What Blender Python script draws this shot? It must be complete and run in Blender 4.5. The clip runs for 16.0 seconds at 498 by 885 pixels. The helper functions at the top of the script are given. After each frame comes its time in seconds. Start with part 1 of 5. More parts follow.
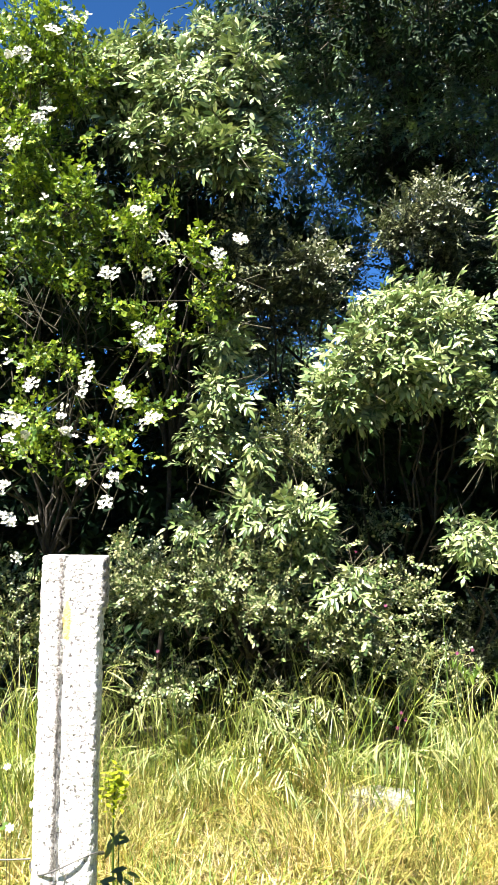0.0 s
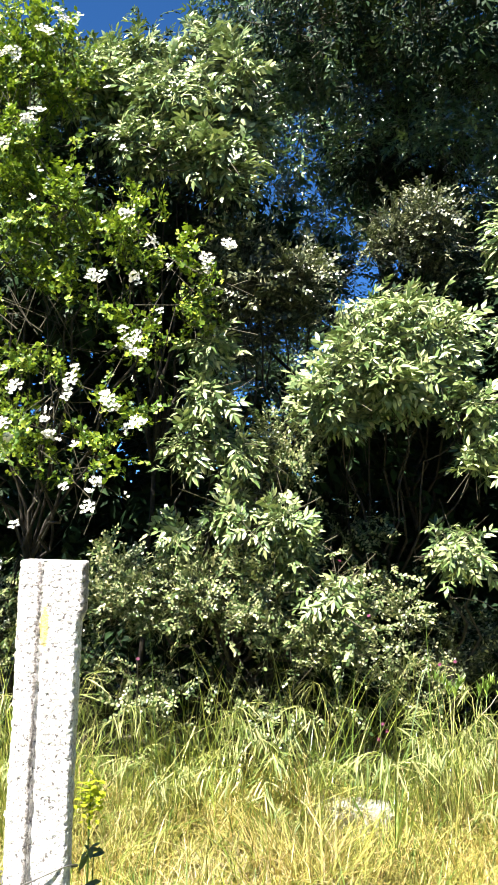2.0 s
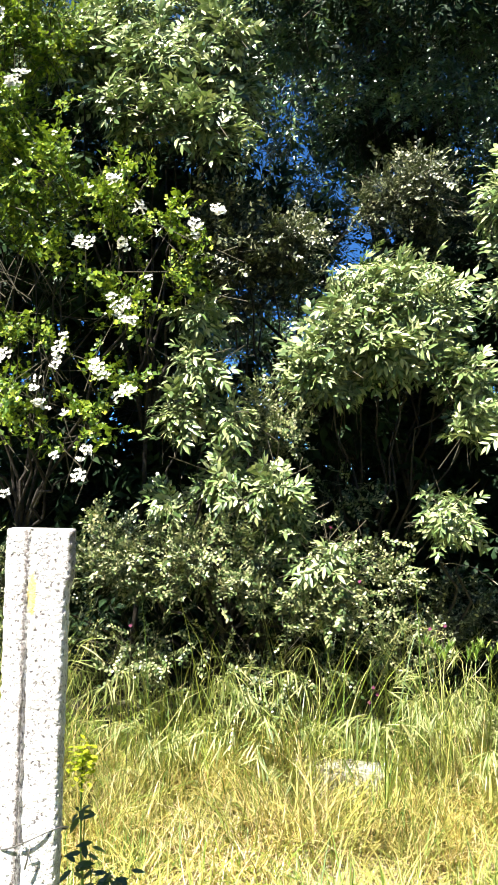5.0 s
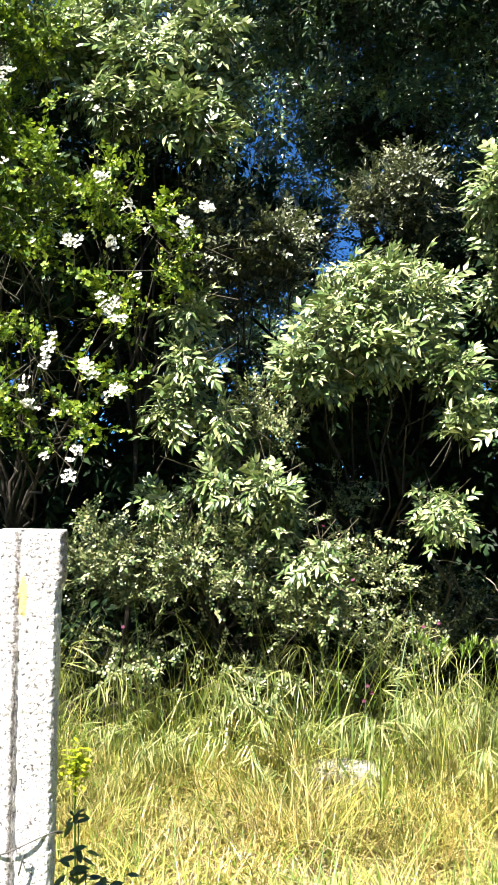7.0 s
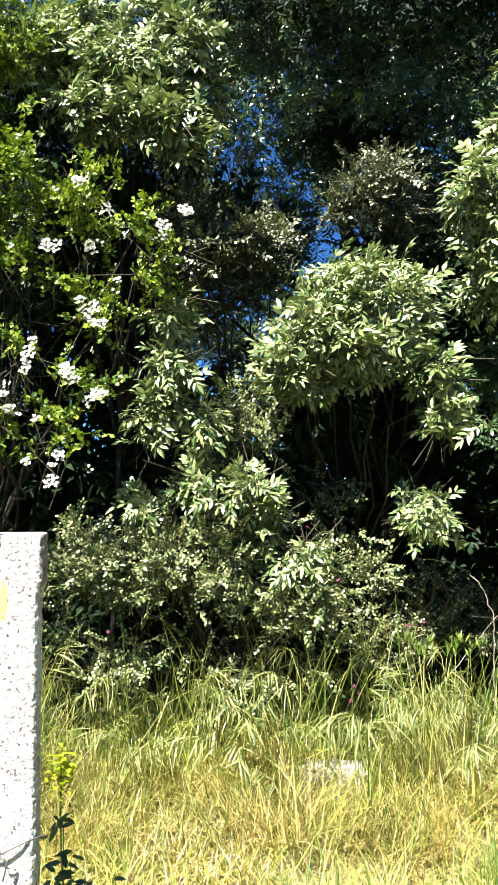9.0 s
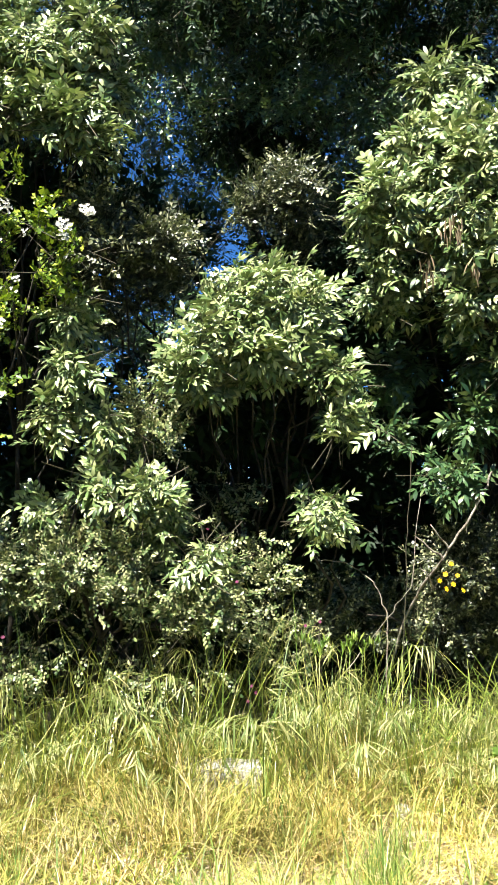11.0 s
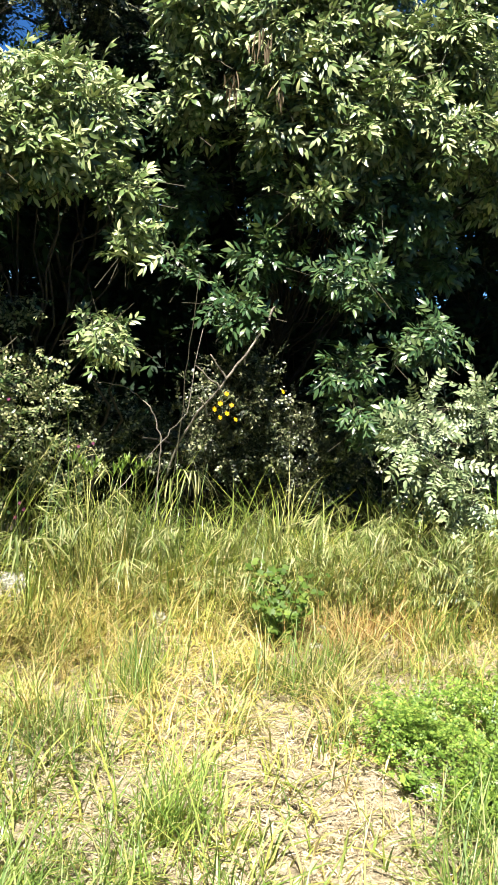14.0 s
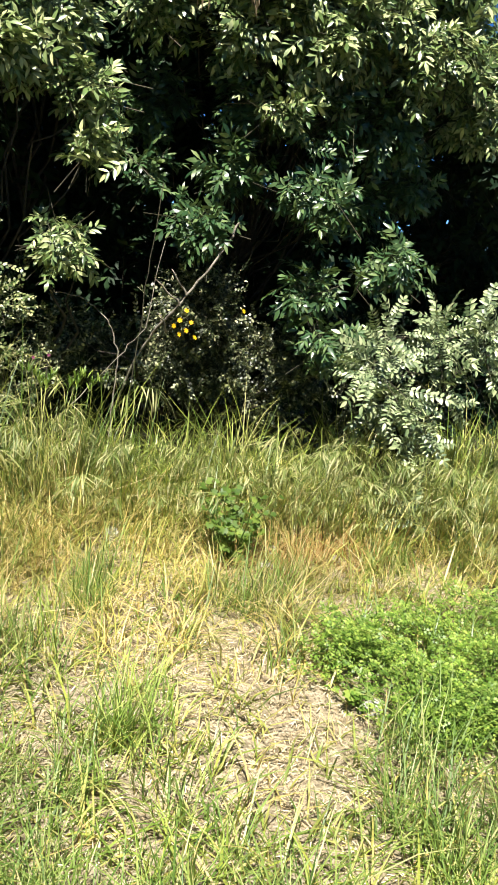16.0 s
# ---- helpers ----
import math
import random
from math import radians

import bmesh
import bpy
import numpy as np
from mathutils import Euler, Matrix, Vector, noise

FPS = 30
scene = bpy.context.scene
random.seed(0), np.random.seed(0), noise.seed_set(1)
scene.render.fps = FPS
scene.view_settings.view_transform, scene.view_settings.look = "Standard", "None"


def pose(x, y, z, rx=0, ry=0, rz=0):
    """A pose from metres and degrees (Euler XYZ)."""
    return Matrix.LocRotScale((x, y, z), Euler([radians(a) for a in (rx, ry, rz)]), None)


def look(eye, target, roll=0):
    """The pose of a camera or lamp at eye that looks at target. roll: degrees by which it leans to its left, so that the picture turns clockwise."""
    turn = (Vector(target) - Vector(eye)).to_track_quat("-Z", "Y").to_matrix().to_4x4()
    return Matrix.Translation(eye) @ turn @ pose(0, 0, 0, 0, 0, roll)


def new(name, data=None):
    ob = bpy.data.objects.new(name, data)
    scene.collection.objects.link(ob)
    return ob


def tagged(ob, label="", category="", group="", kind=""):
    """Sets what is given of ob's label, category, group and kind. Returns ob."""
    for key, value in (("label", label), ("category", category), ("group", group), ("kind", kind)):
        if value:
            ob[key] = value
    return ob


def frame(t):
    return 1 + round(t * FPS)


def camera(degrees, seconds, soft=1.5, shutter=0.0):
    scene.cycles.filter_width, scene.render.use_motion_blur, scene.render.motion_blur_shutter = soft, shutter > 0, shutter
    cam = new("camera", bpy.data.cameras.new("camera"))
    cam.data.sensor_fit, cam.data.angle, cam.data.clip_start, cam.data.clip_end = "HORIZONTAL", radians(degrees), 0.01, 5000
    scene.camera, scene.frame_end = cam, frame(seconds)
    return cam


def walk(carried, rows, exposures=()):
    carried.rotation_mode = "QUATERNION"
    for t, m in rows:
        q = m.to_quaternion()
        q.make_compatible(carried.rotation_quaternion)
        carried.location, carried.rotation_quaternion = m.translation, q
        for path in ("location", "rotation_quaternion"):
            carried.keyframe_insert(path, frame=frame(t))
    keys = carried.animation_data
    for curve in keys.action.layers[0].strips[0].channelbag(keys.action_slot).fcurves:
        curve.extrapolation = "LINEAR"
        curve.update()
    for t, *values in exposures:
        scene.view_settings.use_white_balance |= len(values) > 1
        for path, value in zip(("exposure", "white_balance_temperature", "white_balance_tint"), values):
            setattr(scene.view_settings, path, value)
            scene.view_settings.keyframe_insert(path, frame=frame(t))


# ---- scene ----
cam = camera(34, 16.0, soft=0.4)
PATH = [
    (0, look((-0.052, -0.052, 1.423), (-0.066, 1.942, 1.580), 0.56)),
    (0.5, look((-0.055, -0.028, 1.423), (-0.066, 1.965, 1.589), 0.90)),
    (1, look((-0.054, -0.028, 1.424), (-0.052, 1.964, 1.602), 1.02)),
    (1.5, look((-0.049, -0.032, 1.425), (-0.030, 1.959, 1.613), 1.29)),
    (2, look((-0.050, -0.024, 1.421), (-0.029, 1.968, 1.597), 1.48)),
    (2.5, look((-0.049, -0.019, 1.415), (-0.028, 1.975, 1.570), 1.69)),
    (3, look((-0.054, -0.019, 1.417), (-0.027, 1.976, 1.557), 1.72)),
    (3.5, look((-0.040, -0.006, 1.414), (-0.017, 1.990, 1.544), 1.39)),
    (6, look((-0.028, -0.028, 1.423), (0.014, 1.970, 1.511), 0.90)),
    (6.5, look((-0.029, -0.010, 1.422), (0.018, 1.987, 1.511), 0.68)),
    (7, look((-0.034, -0.001, 1.416), (0.024, 1.996, 1.514), 0.53)),
    (7.5, look((-0.023, -0.020, 1.415), (0.029, 1.977, 1.518), 0.76)),
    (8, look((-0.024, -0.010, 1.410), (0.040, 1.987, 1.512), 0.11)),
    (10.3, look((-0.011, -0.001, 1.402), (0.165, 1.987, 1.524), -0.65)),
    (10.5, look((-0.011, -0.011, 1.412), (0.199, 1.974, 1.530), -0.58)),
    (10.8, look((0.007, -0.022, 1.432), (0.277, 1.957, 1.533), -0.48)),
    (11, look((0.019, -0.030, 1.445), (0.331, 1.943, 1.538), -0.24)),
    (11.2, look((0.019, -0.029, 1.437), (0.373, 1.938, 1.525), -0.05)),
    (11.5, look((0.019, -0.027, 1.424), (0.422, 1.930, 1.514), 0.15)),
    (11.7, look((0.021, -0.023, 1.427), (0.441, 1.931, 1.503), 0.40)),
    (12, look((0.025, -0.016, 1.431), (0.500, 1.926, 1.480), 0.56)),
    (12.2, look((0.035, -0.012, 1.435), (0.554, 1.919, 1.372), 0.54)),
    (12.3, look((0.041, -0.009, 1.438), (0.585, 1.913, 1.342), 0.58)),
    (12.5, look((0.051, -0.005, 1.442), (0.633, 1.905, 1.322), 1.02)),
    (12.7, look((0.057, -0.007, 1.443), (0.693, 1.885, 1.318), 1.47)),
    (12.8, look((0.061, -0.007, 1.444), (0.732, 1.870, 1.286), 1.68)),
    (13, look((0.067, -0.009, 1.445), (0.794, 1.847, 1.276), 2.23)),
    (13.2, look((0.070, -0.013, 1.449), (0.811, 1.835, 1.271), 2.75)),
    (13.3, look((0.071, -0.016, 1.452), (0.817, 1.826, 1.223), 2.99)),
    (13.5, look((0.074, -0.020, 1.456), (0.827, 1.809, 1.158), 3.51)),
    (13.7, look((0.076, -0.018, 1.464), (0.861, 1.792, 1.137), 4.09)),
    (14, look((0.079, -0.015, 1.477), (0.881, 1.787, 1.148), 4.94)),
    (14.2, look((0.073, -0.006, 1.482), (0.913, 1.778, 1.151), 5.52)),
    (14.5, look((0.063, 0.007, 1.489), (0.908, 1.780, 1.112), 6.11)),
    (14.7, look((0.065, 0.011, 1.487), (0.908, 1.771, 1.051), 6.49)),
    (14.8, look((0.065, 0.012, 1.485), (0.919, 1.768, 1.051), 6.63)),
    (15, look((0.067, 0.016, 1.483), (0.977, 1.745, 1.055), 6.82)),
    (15.2, look((0.063, 0.021, 1.479), (0.991, 1.738, 1.046), 7.30)),
    (15.5, look((0.056, 0.028, 1.474), (0.993, 1.726, 0.984), 7.81)),
    (15.8, look((0.049, 0.024, 1.476), (0.984, 1.717, 0.967), 8.13)),
    (16, look((0.044, 0.021, 1.478), (0.964, 1.722, 0.969), 8.38)),
]
walk(cam, PATH, [(0.0, 2.09), (3.5, 2.01), (8.0, 1.95), (11.0, 1.9), (12.5, 1.68), (14.0, 1.51), (16.0, 1.25)])

# ---- light ----
SUN_EL, SUN_AZ = radians(62), radians(-140)
to_sun = Vector((math.sin(SUN_AZ) * math.cos(SUN_EL), math.cos(SUN_AZ) * math.cos(SUN_EL), math.sin(SUN_EL)))
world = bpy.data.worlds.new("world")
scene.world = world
world.use_nodes = True
wn = world.node_tree
sky = wn.nodes.new("ShaderNodeTexSky")
sky.sky_type = "NISHITA"
sky.sun_disc = False
sky.sun_elevation, sky.sun_rotation = SUN_EL, SUN_AZ
sky.altitude = 4000
sky.air_density, sky.dust_density, sky.ozone_density = 0.5, 0.0, 8.0
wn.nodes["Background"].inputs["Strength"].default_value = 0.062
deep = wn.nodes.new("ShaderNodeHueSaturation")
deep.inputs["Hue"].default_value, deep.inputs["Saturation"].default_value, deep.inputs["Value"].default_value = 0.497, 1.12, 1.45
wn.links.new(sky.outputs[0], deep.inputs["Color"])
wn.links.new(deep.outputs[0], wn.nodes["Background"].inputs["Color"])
sun_data = bpy.data.lights.new("sun", "SUN")
sun_data.energy, sun_data.angle, sun_data.color = 5.0, radians(0.55), (1.0, 0.95, 0.86)
sun = new("sun", sun_data)
sun.matrix_world = look(to_sun * 30, (0, 0, 0))

rng = np.random.default_rng(7)


# ---- materials ----
def base_material(name):
    m = bpy.data.materials.new(name)
    m.use_nodes = True
    nt = m.node_tree
    return m, nt, nt.nodes["Principled BSDF"], nt.nodes["Material Output"]


def ramp(nt, fac, stops):
    r = nt.nodes.new("ShaderNodeValToRGB")
    e = r.color_ramp.elements
    while len(e) < len(stops):
        e.new(0.5)
    for k, (p, c) in zip(e, stops):
        k.position, k.color = p, (*c, 1)
    nt.links.new(fac, r.inputs[0])
    return r.outputs[0]


def noise_at(nt, scale, detail=3.0, rough=0.55):
    c = nt.nodes.new("ShaderNodeTexCoord")
    n = nt.nodes.new("ShaderNodeTexNoise")
    n.inputs["Scale"].default_value, n.inputs["Detail"].default_value, n.inputs["Roughness"].default_value = scale, detail, rough
    nt.links.new(c.outputs["Object"], n.inputs["Vector"])
    return n.outputs[0]


def mix_colour(nt, fac, a, b, kind="MIX"):
    x = nt.nodes.new("ShaderNodeMix")
    x.data_type, x.blend_type = "RGBA", kind
    if isinstance(fac, float):
        x.inputs[0].default_value = fac
    else:
        nt.links.new(fac, x.inputs[0])
    for s, v in ((x.inputs[6], a), (x.inputs[7], b)):
        if isinstance(v, tuple):
            s.default_value = (*v, 1)
        else:
            nt.links.new(v, s)
    return x.outputs[2]


def leaf_material(name, stops, rough=0.42, shine=0.5, glow=0.25, glow_tint=(0.35, 0.5, 0.08), blotch=7.0, wax=0.0):
    """A leaf: colour that differs from blade to blade and in patches of the plant, waxy gloss, light coming through."""
    m, nt, b, out = base_material(name)
    g = nt.nodes.new("ShaderNodeNewGeometry")
    o = nt.nodes.new("ShaderNodeObjectInfo")
    s = nt.nodes.new("ShaderNodeMath")
    s.operation = "ADD"
    nt.links.new(g.outputs["Random Per Island"], s.inputs[0])
    nt.links.new(o.outputs["Random"], s.inputs[1])
    f = nt.nodes.new("ShaderNodeMath")
    f.operation = "FRACT"
    nt.links.new(s.outputs[0], f.inputs[0])
    c = ramp(nt, f.outputs[0], stops)
    patch = ramp(nt, noise_at(nt, blotch), [(0.35, (0.72, 0.74, 0.72)), (0.65, (1.2, 1.15, 1.0))])
    c = mix_colour(nt, 1.0, c, patch, "MULTIPLY")
    nt.links.new(c, b.inputs["Base Color"])
    b.inputs["Roughness"].default_value = rough
    b.inputs["Specular IOR Level"].default_value = shine
    b.inputs["Coat Weight"].default_value, b.inputs["Coat Roughness"].default_value = wax, 0.34
    t = nt.nodes.new("ShaderNodeBsdfTranslucent")
    nt.links.new(mix_colour(nt, 0.5, c, glow_tint), t.inputs["Color"])
    x = nt.nodes.new("ShaderNodeMixShader")
    x.inputs[0].default_value = glow
    nt.links.new(b.outputs[0], x.inputs[1])
    nt.links.new(t.outputs[0], x.inputs[2])
    nt.links.new(x.outputs[0], out.inputs["Surface"])
    return m


def bump(nt, b, height, strength, distance):
    k = nt.nodes.new("ShaderNodeBump")
    k.inputs["Strength"].default_value, k.inputs["Distance"].default_value = strength, distance
    nt.links.new(height, k.inputs["Height"])
    nt.links.new(k.outputs[0], b.inputs["Normal"])


def rough_material(name, stops, scale, rough, grain, depth):
    """Bark, soil and stone: patches of colour, finer grain and relief."""
    m, nt, b, out = base_material(name)
    c = ramp(nt, noise_at(nt, scale, 6.0, 0.65), stops)
    fine = noise_at(nt, grain, 5.0, 0.7)
    c = mix_colour(nt, 1.0, c, ramp(nt, fine, [(0.34, (0.4, 0.38, 0.36)), (0.5, (0.95, 0.95, 0.95)), (0.65, (1.15, 1.15, 1.15))]), "MULTIPLY")
    nt.links.new(c, b.inputs["Base Color"])
    b.inputs["Roughness"].default_value = rough
    bump(nt, b, fine, 0.8, depth)
    return m


def plain_material(name, colour, rough, metal=0.0, glow=0.0):
    m, nt, b, out = base_material(name)
    c = mix_colour(nt, 1.0, colour, ramp(nt, noise_at(nt, 60.0), [(0.3, (0.8, 0.8, 0.8)), (0.7, (1.1, 1.1, 1.1))]), "MULTIPLY")
    nt.links.new(c, b.inputs["Base Color"])
    b.inputs["Roughness"].default_value, b.inputs["Metallic"].default_value = rough, metal
    return m


M_ASH = leaf_material("ash_leaf", [(0.0, (0.028, 0.06, 0.018)), (0.33, (0.125, 0.2, 0.065)), (0.66, (0.31, 0.385, 0.18)), (1.0, (0.54, 0.57, 0.31))], 0.34, 0.6, 0.07)
M_LOCUST = leaf_material("grey_leaf", [(0.0, (0.06, 0.1, 0.045)), (0.5, (0.21, 0.28, 0.14)), (1.0, (0.5, 0.56, 0.34))], 0.4, 0.7, 0.06)
M_MAY = leaf_material("hawthorn_leaf", [(0.0, (0.03, 0.085, 0.01)), (0.4, (0.105, 0.195, 0.018)), (0.75, (0.26, 0.37, 0.03)), (1.0, (0.46, 0.52, 0.07))], 0.42, 0.5, 0.18, (0.42, 0.6, 0.03))
M_SMALL = leaf_material("small_leaf", [(0.0, (0.03, 0.06, 0.016)), (0.35, (0.09, 0.14, 0.045)), (0.7, (0.27, 0.3, 0.14)), (1.0, (0.48, 0.47, 0.28))], 0.36, 0.6, 0.04)
M_PRIVET = leaf_material("privet_leaf", [(0.0, (0.018, 0.026, 0.011)), (0.6, (0.06, 0.08, 0.032)), (0.8, (0.2, 0.22, 0.11)), (1.0, (0.52, 0.52, 0.36))], 0.4, 0.7, 0.03)
# Leaf colour darkened to near black, standing in for deep shade.
M_DEEP_SHADE = leaf_material("deep_shade_leaf", [(0.0, (0.012, 0.026, 0.014)), (0.6, (0.018, 0.042, 0.02)), (1.0, (0.035, 0.065, 0.025))], 0.55, 0.12, 0.02)
# Tall tree's leaf tone, reused as the shaded copy of ash and weed leaves.
M_TREE_SHADE = leaf_material("shade_leaf", [(0.0, (0.025, 0.07, 0.03)), (0.6, (0.07, 0.14, 0.055)), (1.0, (0.17, 0.24, 0.1))], 0.32, 0.7, 0.12)
M_WEED = leaf_material("weed_leaf", [(0.0, (0.06, 0.12, 0.02)), (0.6, (0.11, 0.19, 0.035)), (1.0, (0.24, 0.32, 0.06))], 0.5, 0.4, 0.3)
M_SPURGE = leaf_material("spurge_leaf", [(0.0, (0.25, 0.34, 0.02)), (1.0, (0.42, 0.48, 0.03))], 0.5, 0.3, 0.3, (0.6, 0.65, 0.03))
M_CLOVER = leaf_material("clover_leaf", [(0.0, (0.06, 0.13, 0.016)), (0.5, (0.15, 0.26, 0.038)), (1.0, (0.33, 0.43, 0.09))], 0.45, 0.5, 0.17)
M_GREEN = leaf_material("green_blade", [(0.0, (0.05, 0.11, 0.018)), (0.35, (0.15, 0.24, 0.035)), (0.7, (0.36, 0.41, 0.08)), (1.0, (0.66, 0.6, 0.28))], 0.42, 0.7, 0.25, (0.5, 0.55, 0.1), 1.6)
M_TUFT = leaf_material("tuft_blade", [(0.0, (0.07, 0.15, 0.03)), (0.4, (0.17, 0.27, 0.055)), (0.8, (0.32, 0.4, 0.11)), (1.0, (0.52, 0.5, 0.25))], 0.5, 0.5, 0.25, (0.4, 0.5, 0.1), 1.6)
M_STRAW = leaf_material("straw_blade", [(0.0, (0.13, 0.18, 0.035)), (0.35, (0.33, 0.34, 0.085)), (0.65, (0.52, 0.45, 0.15)), (0.85, (0.6, 0.45, 0.2)), (1.0, (0.78, 0.66, 0.42))], 0.55, 0.4, 0.22, (0.7, 0.6, 0.2), 1.3)
M_LITTER = leaf_material("straw_litter", [(0.0, (0.17, 0.12, 0.07)), (0.22, (0.44, 0.34, 0.21)), (0.6, (0.64, 0.53, 0.37)), (1.0, (0.84, 0.76, 0.6))], 0.6, 0.3, 0.05, (0.7, 0.6, 0.3), 1.3)
M_BROME = leaf_material("brome_head", [(0.0, (0.08, 0.14, 0.035)), (0.55, (0.24, 0.29, 0.09)), (1.0, (0.56, 0.53, 0.3))], 0.5, 0.4, 0.25, (0.5, 0.5, 0.15))
M_PETAL = leaf_material("white_petal", [(0.0, (0.72, 0.73, 0.68)), (1.0, (0.82, 0.82, 0.8))], 0.6, 0.2, 0.25, (0.8, 0.8, 0.75))
M_YELLOW = leaf_material("yellow_petal", [(0.0, (0.7, 0.42, 0.01)), (1.0, (0.8, 0.58, 0.02))], 0.6, 0.2, 0.25, (0.8, 0.6, 0.02))
M_PURPLE = leaf_material("purple_petal", [(0.0, (0.07, 0.008, 0.03)), (1.0, (0.13, 0.02, 0.075))], 0.6, 0.2, 0.08, (0.3, 0.05, 0.2))
M_BARK = rough_material("bark", [(0.3, (0.025, 0.02, 0.015)), (0.7, (0.07, 0.058, 0.045))], 9.0, 0.9, 60.0, 0.01)
M_PALE = rough_material("pale_bark", [(0.35, (0.07, 0.055, 0.04)), (0.6, (0.38, 0.34, 0.28))], 22.0, 0.85, 90.0, 0.004)
M_TWIG = rough_material("twig", [(0.3, (0.035, 0.032, 0.018)), (0.7, (0.09, 0.08, 0.045))], 12.0, 0.8, 80.0, 0.003)
M_DEAD = leaf_material("dead_leaf", [(0.0, (0.1, 0.07, 0.04)), (1.0, (0.22, 0.17, 0.11))], 0.7, 0.3, 0.1, (0.4, 0.28, 0.12))
M_RUST = leaf_material("rusty_blade", [(0.0, (0.36, 0.22, 0.07)), (0.6, (0.56, 0.36, 0.14)), (1.0, (0.7, 0.52, 0.26))], 0.6, 0.3, 0.2, (0.6, 0.4, 0.12), 1.3)
M_STONE = rough_material("pale_stone", [(0.3, (0.42, 0.4, 0.36)), (0.7, (0.62, 0.6, 0.55))], 12.0, 0.9, 70.0, 0.006)
M_PEBBLE = rough_material("pebble", [(0.3, (0.28, 0.21, 0.14)), (0.7, (0.56, 0.46, 0.34))], 9.0, 0.9, 60.0, 0.004)
M_WIRE = plain_material("wire", (0.2, 0.19, 0.18), 0.5, 0.8)


def soil_material():
    """Soil darkened under the grass to deepen its gaps and cut bounced light, and dry pale sandy soil with a ragged
    edge where the path is trodden bare.
    """
    m, nt, b, out = base_material("soil")
    pale = ramp(nt, noise_at(nt, 26.0, 6.0, 0.65), [(0.34, (0.13, 0.1, 0.06)), (0.45, (0.33, 0.27, 0.165)), (0.6, (0.56, 0.47, 0.33))])
    dark_soil = ramp(nt, noise_at(nt, 14.0, 6.0, 0.65), [(0.35, (0.035, 0.03, 0.018)), (0.65, (0.1, 0.085, 0.05))])
    tc = nt.nodes.new("ShaderNodeTexCoord")
    spots = []
    for stretch, middle in (((0.34, 0.42, 0.0), (0.9, 1.9, 0.0)), ((0.5, 1.9, 0.0), (1.6, 2.75, 0.0))):
        flat = nt.nodes.new("ShaderNodeVectorMath")
        flat.operation = "MULTIPLY"
        flat.inputs[1].default_value = stretch
        nt.links.new(tc.outputs["Object"], flat.inputs[0])
        far = nt.nodes.new("ShaderNodeVectorMath")
        far.operation = "DISTANCE"
        nt.links.new(flat.outputs[0], far.inputs[0])
        far.inputs[1].default_value = tuple(p * q for p, q in zip(stretch, middle))
        spots.append(far.outputs["Value"])
    nearest = nt.nodes.new("ShaderNodeMath")
    nearest.operation = "MINIMUM"
    nt.links.new(spots[0], nearest.inputs[0])
    nt.links.new(spots[1], nearest.inputs[1])
    edge = nt.nodes.new("ShaderNodeMath")
    edge.operation = "MULTIPLY_ADD"
    nt.links.new(noise_at(nt, 3.5, 5.0, 0.65), edge.inputs[0])
    edge.inputs[1].default_value = 0.6
    nt.links.new(nearest.outputs[0], edge.inputs[2])
    c = mix_colour(nt, ramp(nt, edge.outputs[0], [(0.0, (0, 0, 0)), (0.9, (0, 0, 0)), (1.0, (1, 1, 1))]), pale, dark_soil)
    fine = noise_at(nt, 120.0, 5.0, 0.7)
    c = mix_colour(nt, 1.0, c, ramp(nt, fine, [(0.34, (0.4, 0.38, 0.36)), (0.5, (0.95, 0.95, 0.95)), (0.65, (1.15, 1.15, 1.15))]), "MULTIPLY")
    nt.links.new(c, b.inputs["Base Color"])
    b.inputs["Roughness"].default_value = 0.95
    bump(nt, b, fine, 0.8, 0.02)
    return m


M_SOIL = soil_material()


